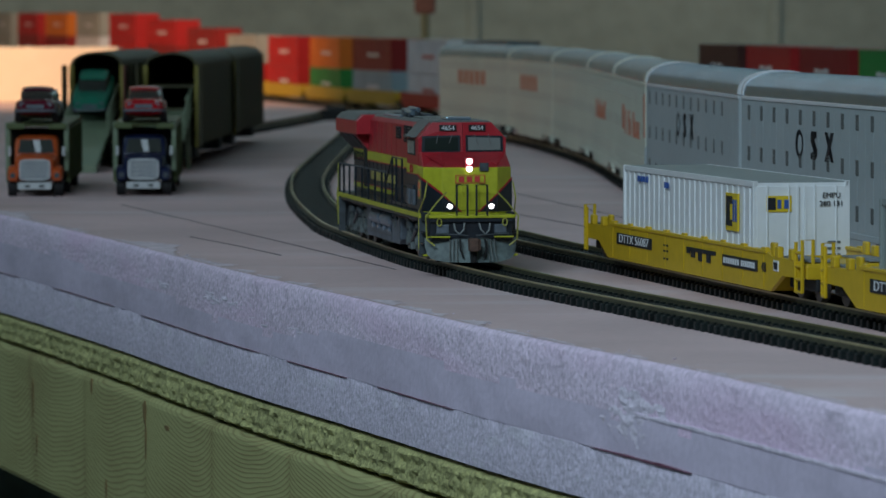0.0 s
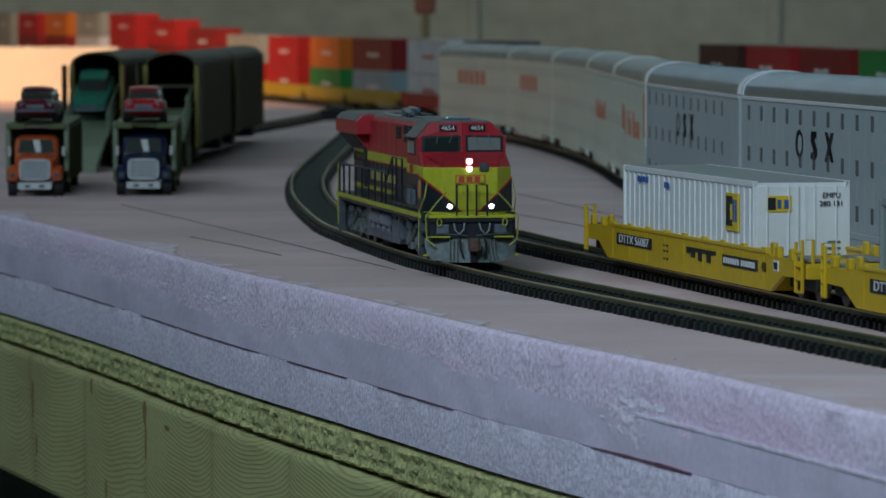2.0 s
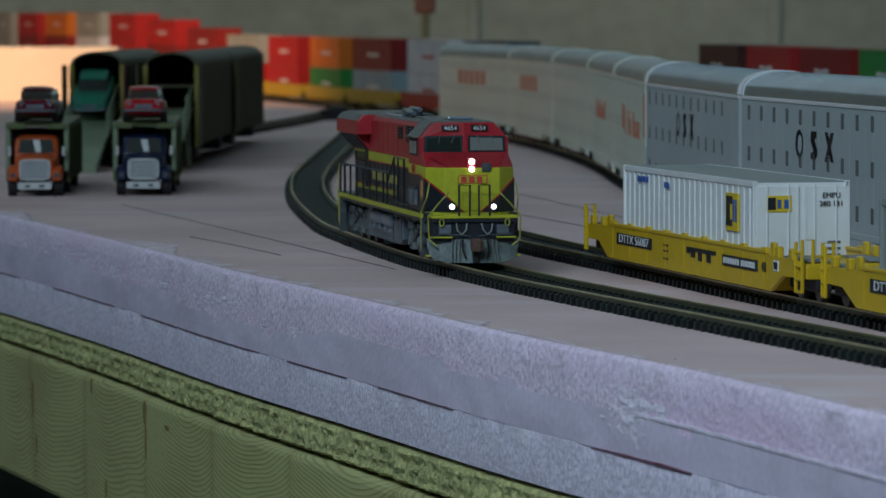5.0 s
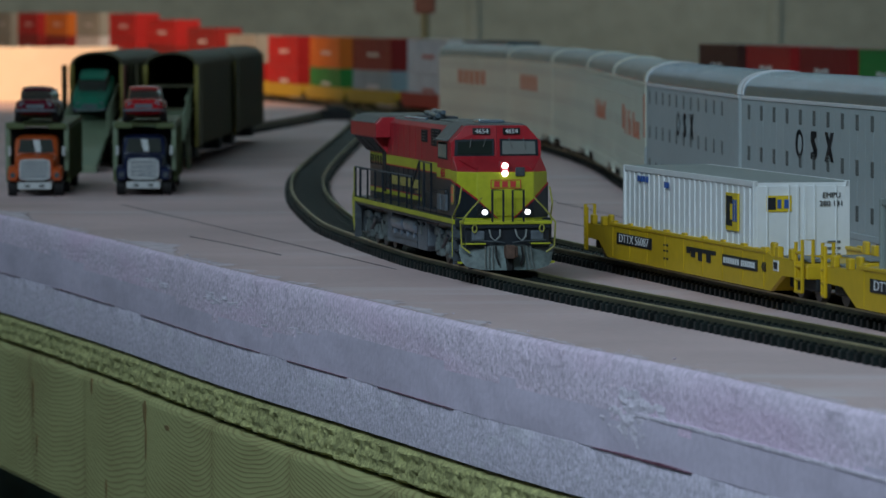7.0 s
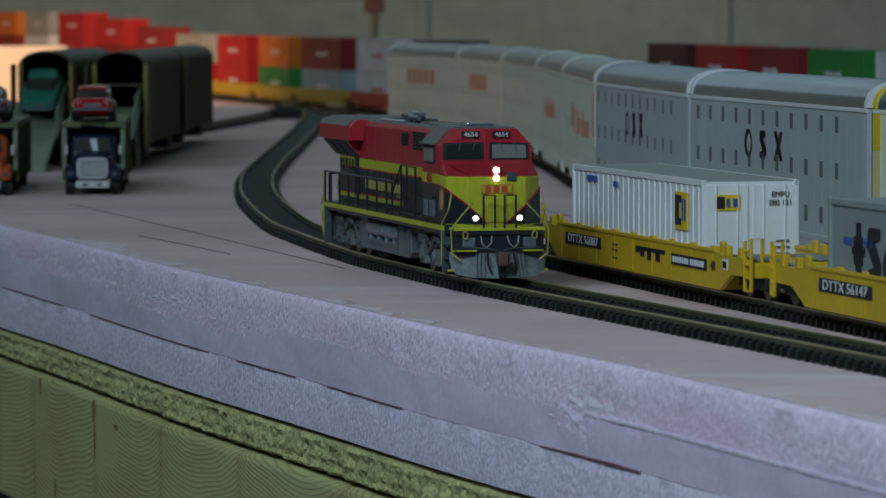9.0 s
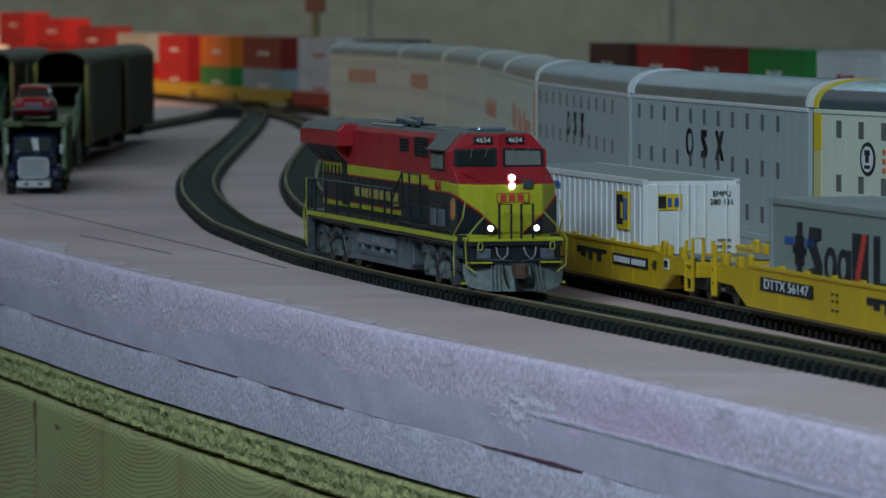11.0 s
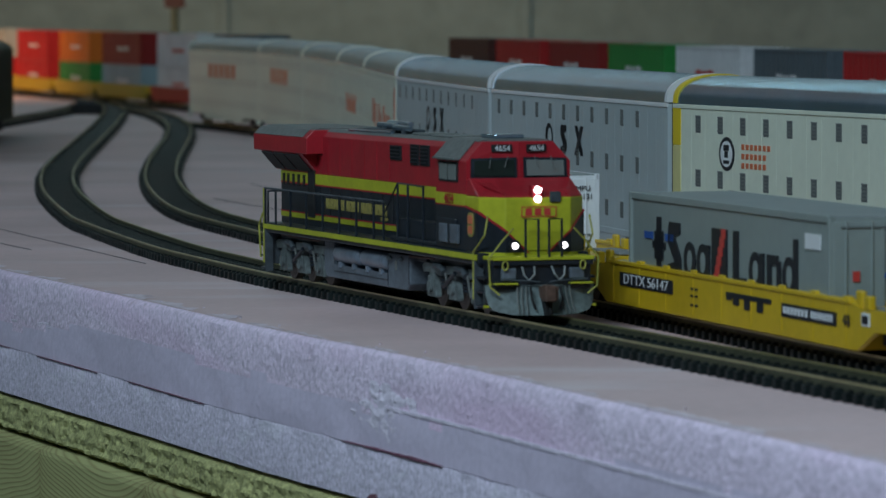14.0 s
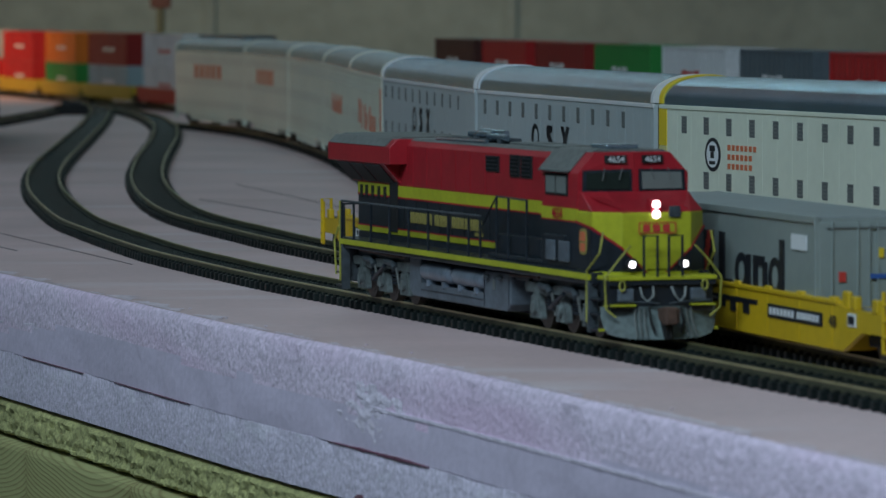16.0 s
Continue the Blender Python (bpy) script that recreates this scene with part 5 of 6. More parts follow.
def build_wells():
    lab = "yellow well wagon with black stencil panels carrying one container"
    s_a, s_b = PASSING.nearest(1.648), PASSING.nearest(1.343)
    first = PASSING.chord(s_a, 0.1, RAIL_Z)
    second = PASSING.chord(s_b, 0.1, RAIL_Z)
    third = PASSING.chord(s_b + 0.306, 0.1, RAIL_Z)
    for m, number in ((first, "DTTX 56087"), (second, "DTTX 56147"), (third, "DTTX")):
        well_car(m, 296, lab, number)
    c = container(first @ pose(0, 0, 0.0035), 176, 31, 31.5, M_WHITE, M_SEATOP, "white ribbed container with yellow square signs, in a well wagon", 24)
    for s in (-1, 1):
        y = s * 15.5
        sg = part("sign", mboxes([(54, 69, y - 0.3, y + 0.3, 15, 27)]), M_YEL_INK, c, "yellow square sign")
        part("sign_bar", mboxes([(55, 59.5, y - 0.45, y + 0.45, 16.5, 26), (60, 62.5, y - 0.45, y + 0.45, 23.6, 26), (60, 62.5, y - 0.45, y + 0.45, 16.5, 18.5)]), M_INK, sg)
        part("sign_bar", mboxes([(63.2, 65, y - 0.45, y + 0.45, 18, 25), (66, 68, y - 0.45, y + 0.45, 18, 25)]), M_BLUE_INK, sg)
        bars(c, "mark_bar", M_BLUE_INK, [(-66 + k * 4, -63.6 + k * 4, 26.6, 28.6) for k in range(4)] + [(-28, -25.6, 25.6, 27.6), (-24.6, -22.4, 25.6, 27.6)], y + s * 0.25, "small dark mark")
    x = 88.2
    sg = part("sign", mboxes([(x - 0.2, x + 0.3, -11.5, -3.4, 22, 27)]), M_YEL_INK, c, "yellow door sign")
    part("sign_bar", mboxes([(x, x + 0.5, -11.1, -8.6, 22.6, 26.4)]), M_INK, sg)
    part("sign_bar", mboxes([(x, x + 0.5, -8.0, -6.8, 23, 25.8), (x, x + 0.5, -5.8, -4.4, 23, 25.8)]), M_BLUE_INK, sg)
    for z, words in ((27.0, "EMPU"), (24.4, "280 131")):
        text_part("door_number", words, 0.0024, Matrix.Translation(mm(x + 0.35, 9.6, z)) @ Euler((radians(90), 0, radians(90))).to_matrix().to_4x4(), M_INK, c, "black container number")
    for z in (4, 6, 8, 10, 12):
        part("mark_bar", mboxes([(x, x + 0.3, 8.4, 12.6, z, z + 0.7)]), M_SLOT, c)
    g = container(second @ pose(0, 0, 0.0035), 176, 31, 31.0, M_SEA, M_SEATOP, "grey smooth-sided container with large black lettering shapes, in a well wagon", 0)
    for s in (-1, 1):
        y = s * 15.3
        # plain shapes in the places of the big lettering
        ov = lambda cx, cz, rx, rz: [(cx + rx * math.cos(2 * math.pi * k / 18), cz + rz * math.sin(2 * math.pi * k / 18)) for k in range(18)]
        forms = [([(-50, 24), (-40, 24), (-40, 21), (-45, 20), (-39, 14), (-39, 11), (-42, 9), (-51, 9), (-51, 12), (-45, 13), (-51, 18), (-51, 22)], M_INK, 0.15)]
        for cx in (-31, -19, 27, 55):
            forms += [(ov(cx, 14, 5.4, 5.2), M_INK, 0.15), (ov(cx + 0.4, 14, 2.2, 2.9), M_SEA, 0.25)]
        for x0, x1, z0, z1 in ((-15.5, -12.8, 9, 19), (8, 12.5, 9, 24), (12.5, 19, 9, 11.6), (31, 34.4, 9, 19), (37, 40.4, 9, 19), (40.4, 46, 16.4, 19), (45, 48.2, 9, 17.6), (58.6, 62, 9, 24)):
            forms.append(([(x0, z0), (x1, z0), (x1, z1), (x0, z1)], M_INK, 0.2))
        for outline, mt, lift in forms:
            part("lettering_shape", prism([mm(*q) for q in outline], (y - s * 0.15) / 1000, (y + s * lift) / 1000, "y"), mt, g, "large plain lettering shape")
        bars(g, "emblem_bar", M_INK, [(-11, 2.5, 9, 24)], y, "black emblem square")
        for k in range(6):
            part("emblem_wave", mboxes([(-8.5 + k * 1.3, -4.8 + k * 1.3, y - 0.3, y + 0.3, 9 + k * 2.5, 11.5 + k * 2.5)]), M_RED_INK, g, "red slanting stripe")
        bars(g, "mark_bar", M_BLUE_INK, [(-74, -66, 18.5, 20.5), (-54, -46, 18.5, 20.5)], y, "small blue mark")
        bars(g, "star_bar", M_INK, [(-62, -58, 11, 25), (-66, -54, 16, 18), (-64, -56, 13, 21)], y, "dark star shape")
        bars(g, "label_bar", M_WHITE, [(68, 80, 22, 26)], y, "white label")
    x = 88.2
    for y0, y1, z0, z1, mt in ((-9.5, -7.6, 14.4, 17, M_RED_INK), (-1, 4, 15.2, 16.4, M_BLUE_INK), (1.2, 2.6, 20.5, 23, M_YEL_INK), (-12.6, 13, 28, 28.4, M_SLOT)):
        part("door_mark", mboxes([(x, x + 0.3, y0, y1, z0, z1)]), mt, g, "small coloured mark")


def stack_car(line, s, low, high, well_mat, label, length=168.0, z=0.0):
    m = line.chord(s, 0.08, RAIL_Z + z)
    w = thing("well_car", m, "model well wagon in the far double-stack train", "model well wagon", "far double-stack train")
    for sg in (-1, 1):
        part("side_sill", mprism([(-98, 3), (98, 3), (112, 9), (112, 16), (-112, 16), (-112, 9)], sg * 15 - 0.8, sg * 15 + 0.8, "y", 0.3), well_mat, w)
        part("end_beam", mboxes([(sg * 110 - 2, sg * 110 + 2, -14.6, 14.6, 8, 16)], 0.4), well_mat, w)
        part("bogie", mboxes([(sg * 104 - 13, sg * 104 + 13, -11, 11, 0.0, 8)], 0.6), M_DARK, w)
    part("well_floor", mboxes([(-100, 100, -14.4, 14.4, 3, 4)]), well_mat, w)
    for z0, mat in ((4.2, low), (34.4, high)):
        c = container(m @ pose(0, 0, z0 / 1000), length, 29, 30, mat, mat, label, 14, "far stacked containers")
        for sg in (-1, 1):
            bars(c, "logo_bar", M_WHITE if mat is not P_WHITE else M_RED_INK, [(-30, -16, 13, 16.5), (-12, -2, 13, 16), (2, 16, 13, 16.5)], sg * 14.8, "pale lettering bar")


def rise(s):
    """Height of the far track over the foam: it climbs behind the cream board."""
    k = (s - FARLINE.nearest(5.30)) / 0.9
    k = max(0.0, min(1.0, k))
    return 0.021 * k * k * (3 - 2 * k) + 0.004 * k


P_WHITE = plastic("white_container_plastic", (0.66, 0.68, 0.70))
P_DRED = plastic("dark_red_container_plastic", (0.26, 0.02, 0.018))
P_RED = plastic("red_container_plastic", (0.42, 0.02, 0.02))
P_ORANGE = plastic("orange_container_plastic", (0.62, 0.17, 0.02))
P_GREEN = plastic("green_container_plastic", (0.03, 0.24, 0.05))
P_LBLUE = plastic("pale_blue_container_plastic", (0.30, 0.40, 0.44))
P_GREY = plastic("grey_container_plastic", (0.32, 0.34, 0.31))
P_BROWN = plastic("brown_container_plastic", (0.07, 0.025, 0.02))
P_YELW = plastic("yellow_well_plastic", (0.48, 0.34, 0.02))
P_SLATE = plastic("slate_container_plastic", (0.10, 0.13, 0.15))


def build_incline():
    bm = bmesh.new()
    rows = []
    s0 = FARLINE.nearest(5.30)
    for i in range(41):
        u = s0 + (FARLINE.length - s0) * i / 40
        c, l = FARLINE.at(u), FARLINE.side(u)
        rows.append([bm.verts.new(c + l * a + Vector((0, 0, z))) for a, z in ((-0.03, -0.001), (0.03, -0.001), (0.022, rise(u) + 0.0001), (-0.022, rise(u) + 0.0001))])
    for a, b in zip(rows[:-1], rows[1:]):
        for j in range(4):
            bm.faces.new((a[j], a[(j + 1) % 4], b[(j + 1) % 4], b[j]))
    bm.faces.new(rows[0][::-1]), bm.faces.new(rows[-1])
    single("track_incline", bm, M_FOAM_LOW, "long foam incline carrying the climbing far track", "incline", kind="structure")


def build_far_trains():
    s = FARLINE.nearest(4.50) - 0.285
    build_incline()
    rows = [(P_WHITE, P_SLATE, P_RED, "slate container in the far train"), (P_WHITE, P_WHITE, P_RED, "white container with a red mark"), (P_LBLUE, P_DRED, P_YELW, "blue and dark red containers stacked"),
            (P_GREEN, P_ORANGE, P_YELW, "orange container stacked on a green one"), (P_RED, P_RED, P_YELW, "red containers stacked in the far train"),
            (P_RED, P_GREY, P_YELW, "grey container stacked on a red one"), (P_DRED, P_DRED, P_YELW, "dark red containers stacked in the far train"),
            (P_DRED, P_RED, P_YELW, "red containers stacked in the far train"), (P_RED, P_RED, P_YELW, "bright red containers stacked in the far train"),
            (P_WHITE, P_GREY, P_YELW, "pale container in the far train"), (P_DRED, P_ORANGE, P_YELW, "orange container in the far train"),
            (P_DRED, P_RED, P_YELW, "red container in the far train"), (P_GREY, P_GREY, P_YELW, "grey container in the far train")]
    for k, (a, b, w, label) in enumerate(rows):
        u = s + k * 0.237
        if u < FARLINE.length - 0.1:
            stack_car(FARLINE, u, a, b, w, label, z=rise(u))
    rows = [(P_BROWN, P_BROWN), (P_DRED, P_RED), (P_DRED, P_DRED), (P_GREEN, P_GREEN), (P_WHITE, P_WHITE), (P_SLATE, P_SLATE), (P_DRED, P_RED)]
    for k, (a, b) in enumerate(rows):
        stack_car(BACKLINE, 0.475 + k * 0.205, a, b, P_YELW, "double-stacked containers behind the autoracks", 170.0)


def loft(sections, sides=20):
    """Skin over rounded-box sections (x, half width, low z, high z, squareness), in mm."""
    bm, rings = bmesh.new(), []
    for x, w, z0, z1, sq in sections:
        zc, h = (z0 + z1) / 2, (z1 - z0) / 2
        ring = []
        for k in range(sides):
            a = 2 * math.pi * (k + 0.5) / sides
            c, n = math.cos(a), math.sin(a)
            ring.append(bm.verts.new(mm(x, w * math.copysign(abs(c) ** sq, c), zc + h * math.copysign(abs(n) ** sq, n))))
        rings.append(ring)
    for p, q in zip(rings[:-1], rings[1:]):
        for k in range(sides):
            bm.faces.new((p[k], p[(k + 1) % sides], q[(k + 1) % sides], q[k]))
    bm.faces.new(rings[0][::-1]), bm.faces.new(rings[-1])
    return bm


def small_car(parent_m, mat, label, size=1.0):
    """A little rounded model car, about 52 mm long."""
    c = thing("model_car", parent_m, label, "model car", "cars on the carriers")
    k = size
    L = lambda rows: loft([(x * k, w * k, a * k, b * k, q) for x, w, a, b, q in rows])
    part("body", L([(-27, 6.5, 4, 8, 0.6), (-26, 8.6, 3, 9.8, 0.5), (-18, 9.6, 2.6, 11, 0.5), (-4, 9.9, 2.6, 11.2, 0.5), (10, 9.8, 2.6, 11, 0.5), (20, 9.3, 2.8, 10.4, 0.5), (25.5, 8.4, 3.2, 9.6, 0.55), (27, 6.6, 4.2, 8.2, 0.6)]), mat, c, "glossy rounded body", True)
    part("greenhouse", L([(-19, 6.6, 9.6, 10.6, 0.6), (-13, 7.6, 9.6, 15.4, 0.55), (4, 7.7, 9.6, 15.8, 0.55), (11, 7.2, 9.6, 12.0, 0.6), (13.5, 6.6, 9.6, 10.4, 0.6)]), M_GLASS, c, "dark windows", True)
    part("roof", L([(-13, 6.4, 14.4, 15.9, 0.7), (-9, 7.4, 14.3, 16.8, 0.7), (1, 7.4, 14.3, 17.0, 0.7), (5, 6.2, 14.4, 16.0, 0.7)]), mat, c, "", True)
    for s in (-1, 1):
        part("hood_line", mtubes([[(11 * k, s * 5 * k, 11.2 * k), (24.5 * k, s * 4.2 * k, 9.9 * k)]], 0.35 * k), mat, c)
        lamp = bmesh.new()
        add_disc(lamp, mm(26.4 * k, s * 6.0 * k, 7.4 * k), (1, 0, 0), 0.0013 * k, 0.0005 * k, 14)
        part("headlight", lamp, M_TANK, c)
        for x in (-16, 16):
            wh = bmesh.new()
            add_disc(wh, mm(x * k, s * 8.6 * k, 3.6 * k), (0, 1, 0), 0.0036 * k, 0.0012 * k, 16)
            part("wheel", wh, M_DARK, c)
    part("bumper", mtubes([[(24.6 * k, -9.2 * k, 4.8 * k), (27.4 * k, -7 * k, 4.8 * k), (28 * k, 0, 4.8 * k), (27.4 * k, 7 * k, 4.8 * k), (24.6 * k, 9.2 * k, 4.8 * k)]], 0.6 * k, 8), M_TANK, c, "dull metal bumper", True)
    part("grille", mboxes([(26.6 * k, 27.3 * k, -4 * k, 4 * k, 5.8 * k, 7.6 * k)], 0.25), M_TANK, c)
    return c


def car_hauler(m, cab_mat, colour, car_mat, car_label):
    """A model tractor with a car-carrying trailer, facing +x; mm."""
    t = thing("car_transporter", m, "model car transporter truck with %s cab and green trailer" % colour, "model truck", "car transporters")
    P = lambda name, bm, mat, label="", smooth=False: part(name, bm, mat, t, label, smooth)
    P("hood", loft([(6, 11.0, 9, 21.6, 0.4), (16, 10.6, 8.6, 21.0, 0.4), (22, 10.0, 8.4, 20.4, 0.42), (24.2, 8.8, 9, 19.6, 0.5)]), cab_mat, "rounded %s bonnet" % colour, True)
    for s in (-1, 1):
        fd = P("fender", loft([(3, 2.4, 6.5, 12.5, 0.5), (8, 3.0, 7.5, 15.4, 0.5), (17, 3.1, 8, 15.6, 0.5), (23, 2.9, 7.6, 14.6, 0.5), (25.2, 2.2, 8.2, 13.4, 0.6)]), cab_mat, "", True)
        fd.data.transform(Matrix.Translation((0, s * 0.0110, 0)))
        P("mirror", mboxes([(4, 5, s * 13.8 - 0.8, s * 13.8 + 0.8, 20, 25)], 0.3), M_CHROME)
        tyre = bmesh.new()
        add_disc(tyre, mm(15, s * 11.6, 5.6), (0, 1, 0), 0.0056, 0.0022, 24)
        wl = P("front_wheel", tyre, M_DARK, "black front tyre", True)
        rim = bmesh.new()
        add_disc(rim, mm(15, s * 13.7, 5.6), (0, 1, 0), 0.0030, 0.0004, 16)
        part("rim", rim, M_GREY, wl)
        lamp = bmesh.new()
        add_disc(lamp, mm(25.4, s * 11.2, 10.8), (1, 0, 0), 0.0014, 0.0006, 14)
        P("headlight", lamp, M_GREY)
    P("cab", loft([(-16, 11.2, 7, 30, 0.3), (-6, 11.4, 7, 30.6, 0.3), (3, 11.2, 7, 30.4, 0.32), (6, 10.8, 8, 29, 0.35), (9, 11.0, 8, 21.4, 0.35)]), cab_mat, "rounded %s cab" % colour, True)
    ws = P("windscreen", quad_plate([(9.5, -9.2, 21.8), (9.5, 9.2, 21.8), (6.9, 8.2, 28.4), (6.9, -8.2, 28.4)], 0.4), M_GLASS, "reflecting windscreen")
    part("windscreen_post", quad_plate([(9.8, -0.4, 21.8), (9.8, 0.4, 21.8), (7.2, 0.4, 28.4), (7.2, -0.4, 28.4)], 0.4), cab_mat, ws)
    # pale plate laid over the glass as a painted glint
    part("screen_glint", quad_plate([(9.9, -0.2, 22.0), (9.9, 2.6, 22.0), (7.4, 1.8, 28.2), (7.4, -1.6, 28.2)], 0.3), M_CHROME, ws, "pale strip painted as a glint on the windscreen")
    g = P("grille", prism([mm(7.9 * math.copysign(abs(math.cos(a)) ** 0.35, math.cos(a)), 13.6 + 5.4 * math.copysign(abs(math.sin(a)) ** 0.35, math.sin(a))) for a in [2 * math.pi * k / 28 for k in range(28)]], 0.0240, 0.0256), M_CHROME, "chrome grille in a rounded frame", True)
    part("grille_field", mboxes([(25.5, 25.8, -6.9, 6.9, 9.2, 18.0)], 0.1), M_TANK, g, "dark field of the grille")
    for k in range(13):
        y = -6.3 + k * 1.05
        part("grille_bar", mboxes([(25.7, 26.1, y - 0.22, y + 0.22, 9.2, 18.0)]), M_CHROME, g)
    for z in (11.4, 13.6, 15.8):
        part("grille_bar", mboxes([(25.7, 26.0, -6.8, 6.8, z - 0.15, z + 0.15)]), M_CHROME, g)
    bp = P("bumper", mboxes([(25, 27.2, -8.6, 8.6, 3.6, 7.2)], 0.5), M_CHROME, "chrome bumper")
    for s in (-1, 1):
        part("bumper_slot", mboxes([(27, 27.5, s * 3.6 - 1.3, s * 3.6 + 1.3, 4.8, 5.9)], 0.2), M_DARK, bp)
    P("chassis", mboxes([(-30, 24, -5, 5, 4.5, 8)], 0.4), M_DARK)
    # trailer
    for s in (-1, 1):
        P("trailer_side", mprism([(-190, 6), (-24, 7), (-16, 20), (-60, 21), (-190, 20)], s * 15 - 0.6, s * 15 + 0.6, "y", 0.3), M_TRUCKGREEN, "green trailer side panel")
        P("top_rail", mboxes([(-190, 0, s * 15 - 0.9, s * 15 + 0.9, 33.4, 36.6)], 0.3), M_TRUCKGREEN)
        for x in range(-180, -10, 21):
            P("trailer_post", mboxes([(x - 1.2, x + 1.2, s * 15.6 - 0.8, s * 15.6 + 0.8, 6, 34)], 0.2), M_TRUCKGREEN)
        for x in (-150, -137, -40):
            wh = bmesh.new()
            add_disc(wh, mm(x, s * 13, 5.6), (0, 1, 0), 0.0056, 0.0022, 18)
            P("trailer_wheel", wh, M_DARK)
        P("front_post", mprism([(-6, 12), (-2, 12), (0, 30), (0, 37), (-4, 37)], s * 15 - 1.1, s * 15 + 1.1, "y", 0.4), M_DECKGREEN, "pale green front post")
        P("deck_brace", mtubes([[(-3, s * 14.4, 34), (-3, s * 8, 36)]], 0.7), M_TRUCKGREEN)
    P("upper_deck", mboxes([(-190, 2, -14.6, 14.6, 35.0, 36.4)], 0.3), M_TRUCKGREEN, "green upper deck")
    P("lower_deck", mboxes([(-188, -30, -14.4, 14.4, 9, 10.4)]), M_TRUCKGREEN)
    # near-black sheet added for the shaded opening behind the cab
    P("front_bulkhead", mboxes([(-24, -22, -14.2, 14.2, 10, 34)]), M_DARK, "dark sheet put in for the shade behind the cab")
    P("head_rail", mboxes([(0, 3, -15, -6, 33.8, 36.8), (0, 3, 6, 15, 33.8, 36.8), (-0.5, 2.4, -6, 6, 35.4, 36.8)], 0.4), M_TRUCKGREEN)
    small_car(m @ pose(-0.014, 0, 0.0364, 0, -3, 0), car_mat, car_label, 1.12)
    small_car(m @ pose(-0.078, 0, 0.0364), P_WHITE, "pale model car on the transporter deck", 1.0)
    return t


def build_yard():
    """Two olive autoracks with open ends, their ramps and the transporters in front."""
    for k, (x, y, turn) in enumerate(((-0.2106, 3.020, -91.4), (-0.1630, 2.975, -91.4), (-0.1545, 3.300, -91.4))):
        m = pose(x, y, RAIL_Z, 0, 0, turn) @ pose(-0.165, 0, 0)
        a = thing("open_autorack", m, "olive autorack with open end doors and car decks", "model autorack wagon", "open autoracks")
        P = lambda name, bm, mat, label="", smooth=False: part(name, bm, mat, a, label, smooth)
        for s in (-1, 1):
            sd = P("side", mboxes([(-160, 160, s * 15.2 - 0.8, s * 15.2 + 0.8, 9, 58)], 0.3), M_OLIVE, "olive side panel")
            for j in range(26):
                xx = -156 + j * 12.4
                part("side_rib", mboxes([(xx - 0.6, xx + 0.6, s * 16 - 0.3, s * 16 + 0.3, 9, 58)]), M_OLIVE, sd)
            P("end_post", mboxes([(157, 161, s * 15.4 - 1.4, s * 15.4 + 1.4, 8, 57)], 0.4), M_OLIVEY, "yellow-edged end post")
            P("open_door", mprism([(161, 9), (184, 9), (184, 57), (161, 57)], s * 18.5 - 0.6, s * 18.5 + 0.6, "y", 0.2), material("door_red_%d" % k, (0.14, 0.03, 0.02), 0.6, grain=0.1) if s > 0 and k == 0 else M_OLIVE, "opened end door")
        arc = [(15.8 * math.cos(t), 57 + 8 * math.sin(t)) for t in [math.pi * j / 16 for j in range(17)]]
        inner = [(14.4 * math.cos(t), 57 + 6.8 * math.sin(t)) for t in [math.pi * j / 16 for j in range(16, -1, -1)]]
        P("roof", mprism(arc + inner, -160, 160), M_OLIVE, "curved olive roof", True)
        for z in (9.5, 30, 44):
            P("deck", mboxes([(-158, 158, -14.2, 14.2, z, z + 1.2)]), M_OLIVE, "car deck")
        P("far_end", mboxes([(-160, -158, -15, 15, 9, 60)]), M_OLIVE)
        for xb in (-104, 104):
            P("bogie", mboxes([(xb - 16, xb + 16, -11.5, 11.5, 0.0, 8)], 0.8), M_DARK)
        P("underframe", mboxes([(-158, 158, -8, 8, 6.5, 9.4)]), M_DARK)
        if k == 2:
            continue
        # ramp for the cars
        rm = m @ pose(0.165, 0, 0)
        r = thing("loading_ramp", rm @ pose(0, 0, -RAIL_Z), "pale green loading ramp leaning at the autorack", "model ramp", "loading ramps")
        part("ramp_deck", mprism([(0, 33), (2, 35), (128, 4), (128, 0), (124, 0)], -12, 12, "y", 0.3), M_DECKGREEN, r, "pale green ramp deck")
        part("ramp_tower", mboxes([(0, 10, s * 11 - 1.2, s * 11 + 1.2, 0, 44) for s in (-1, 1)], 0.3), M_DECKGREEN, r)
        for s in (-1, 1):
            part("ramp_rail", mtubes([[(0, s * 12.4, 48), (62, s * 12.4, 33)]], 0.6), M_DECKGREEN, r, "ramp railing")
            for j in range(10):
                u = j / 9
                part("ramp_post", mtubes([[(62 * u, s * 12.4, 33 - 15 * u), (62 * u, s * 12.4, 48 - 15 * u)]], 0.5), M_DECKGREEN, r)
        if k == 0:
            small_car(rm @ pose(0.012, 0, 0.0375 - RAIL_Z, 0, 14, 0), plastic("green_car_paint", (0.01, 0.16, 0.10)), "green model car at the top of the ramp", 1.15)
    car_hauler(pose(-0.2080, 2.545, 0, 0, 0, -88), plastic("orange_cab_paint", (0.52, 0.09, 0.02), 0.35), "orange", plastic("maroon_car_paint", (0.10, 0.008, 0.02), 0.25), "maroon model car on the transporter")
    car_hauler(pose(-0.1535, 2.555, 0, 0, 0, -88), plastic("navy_cab_paint", (0.010, 0.016, 0.055), 0.3), "dark blue", plastic("scarlet_car_paint", (0.36, 0.01, 0.015), 0.25), "red model car on the transporter")


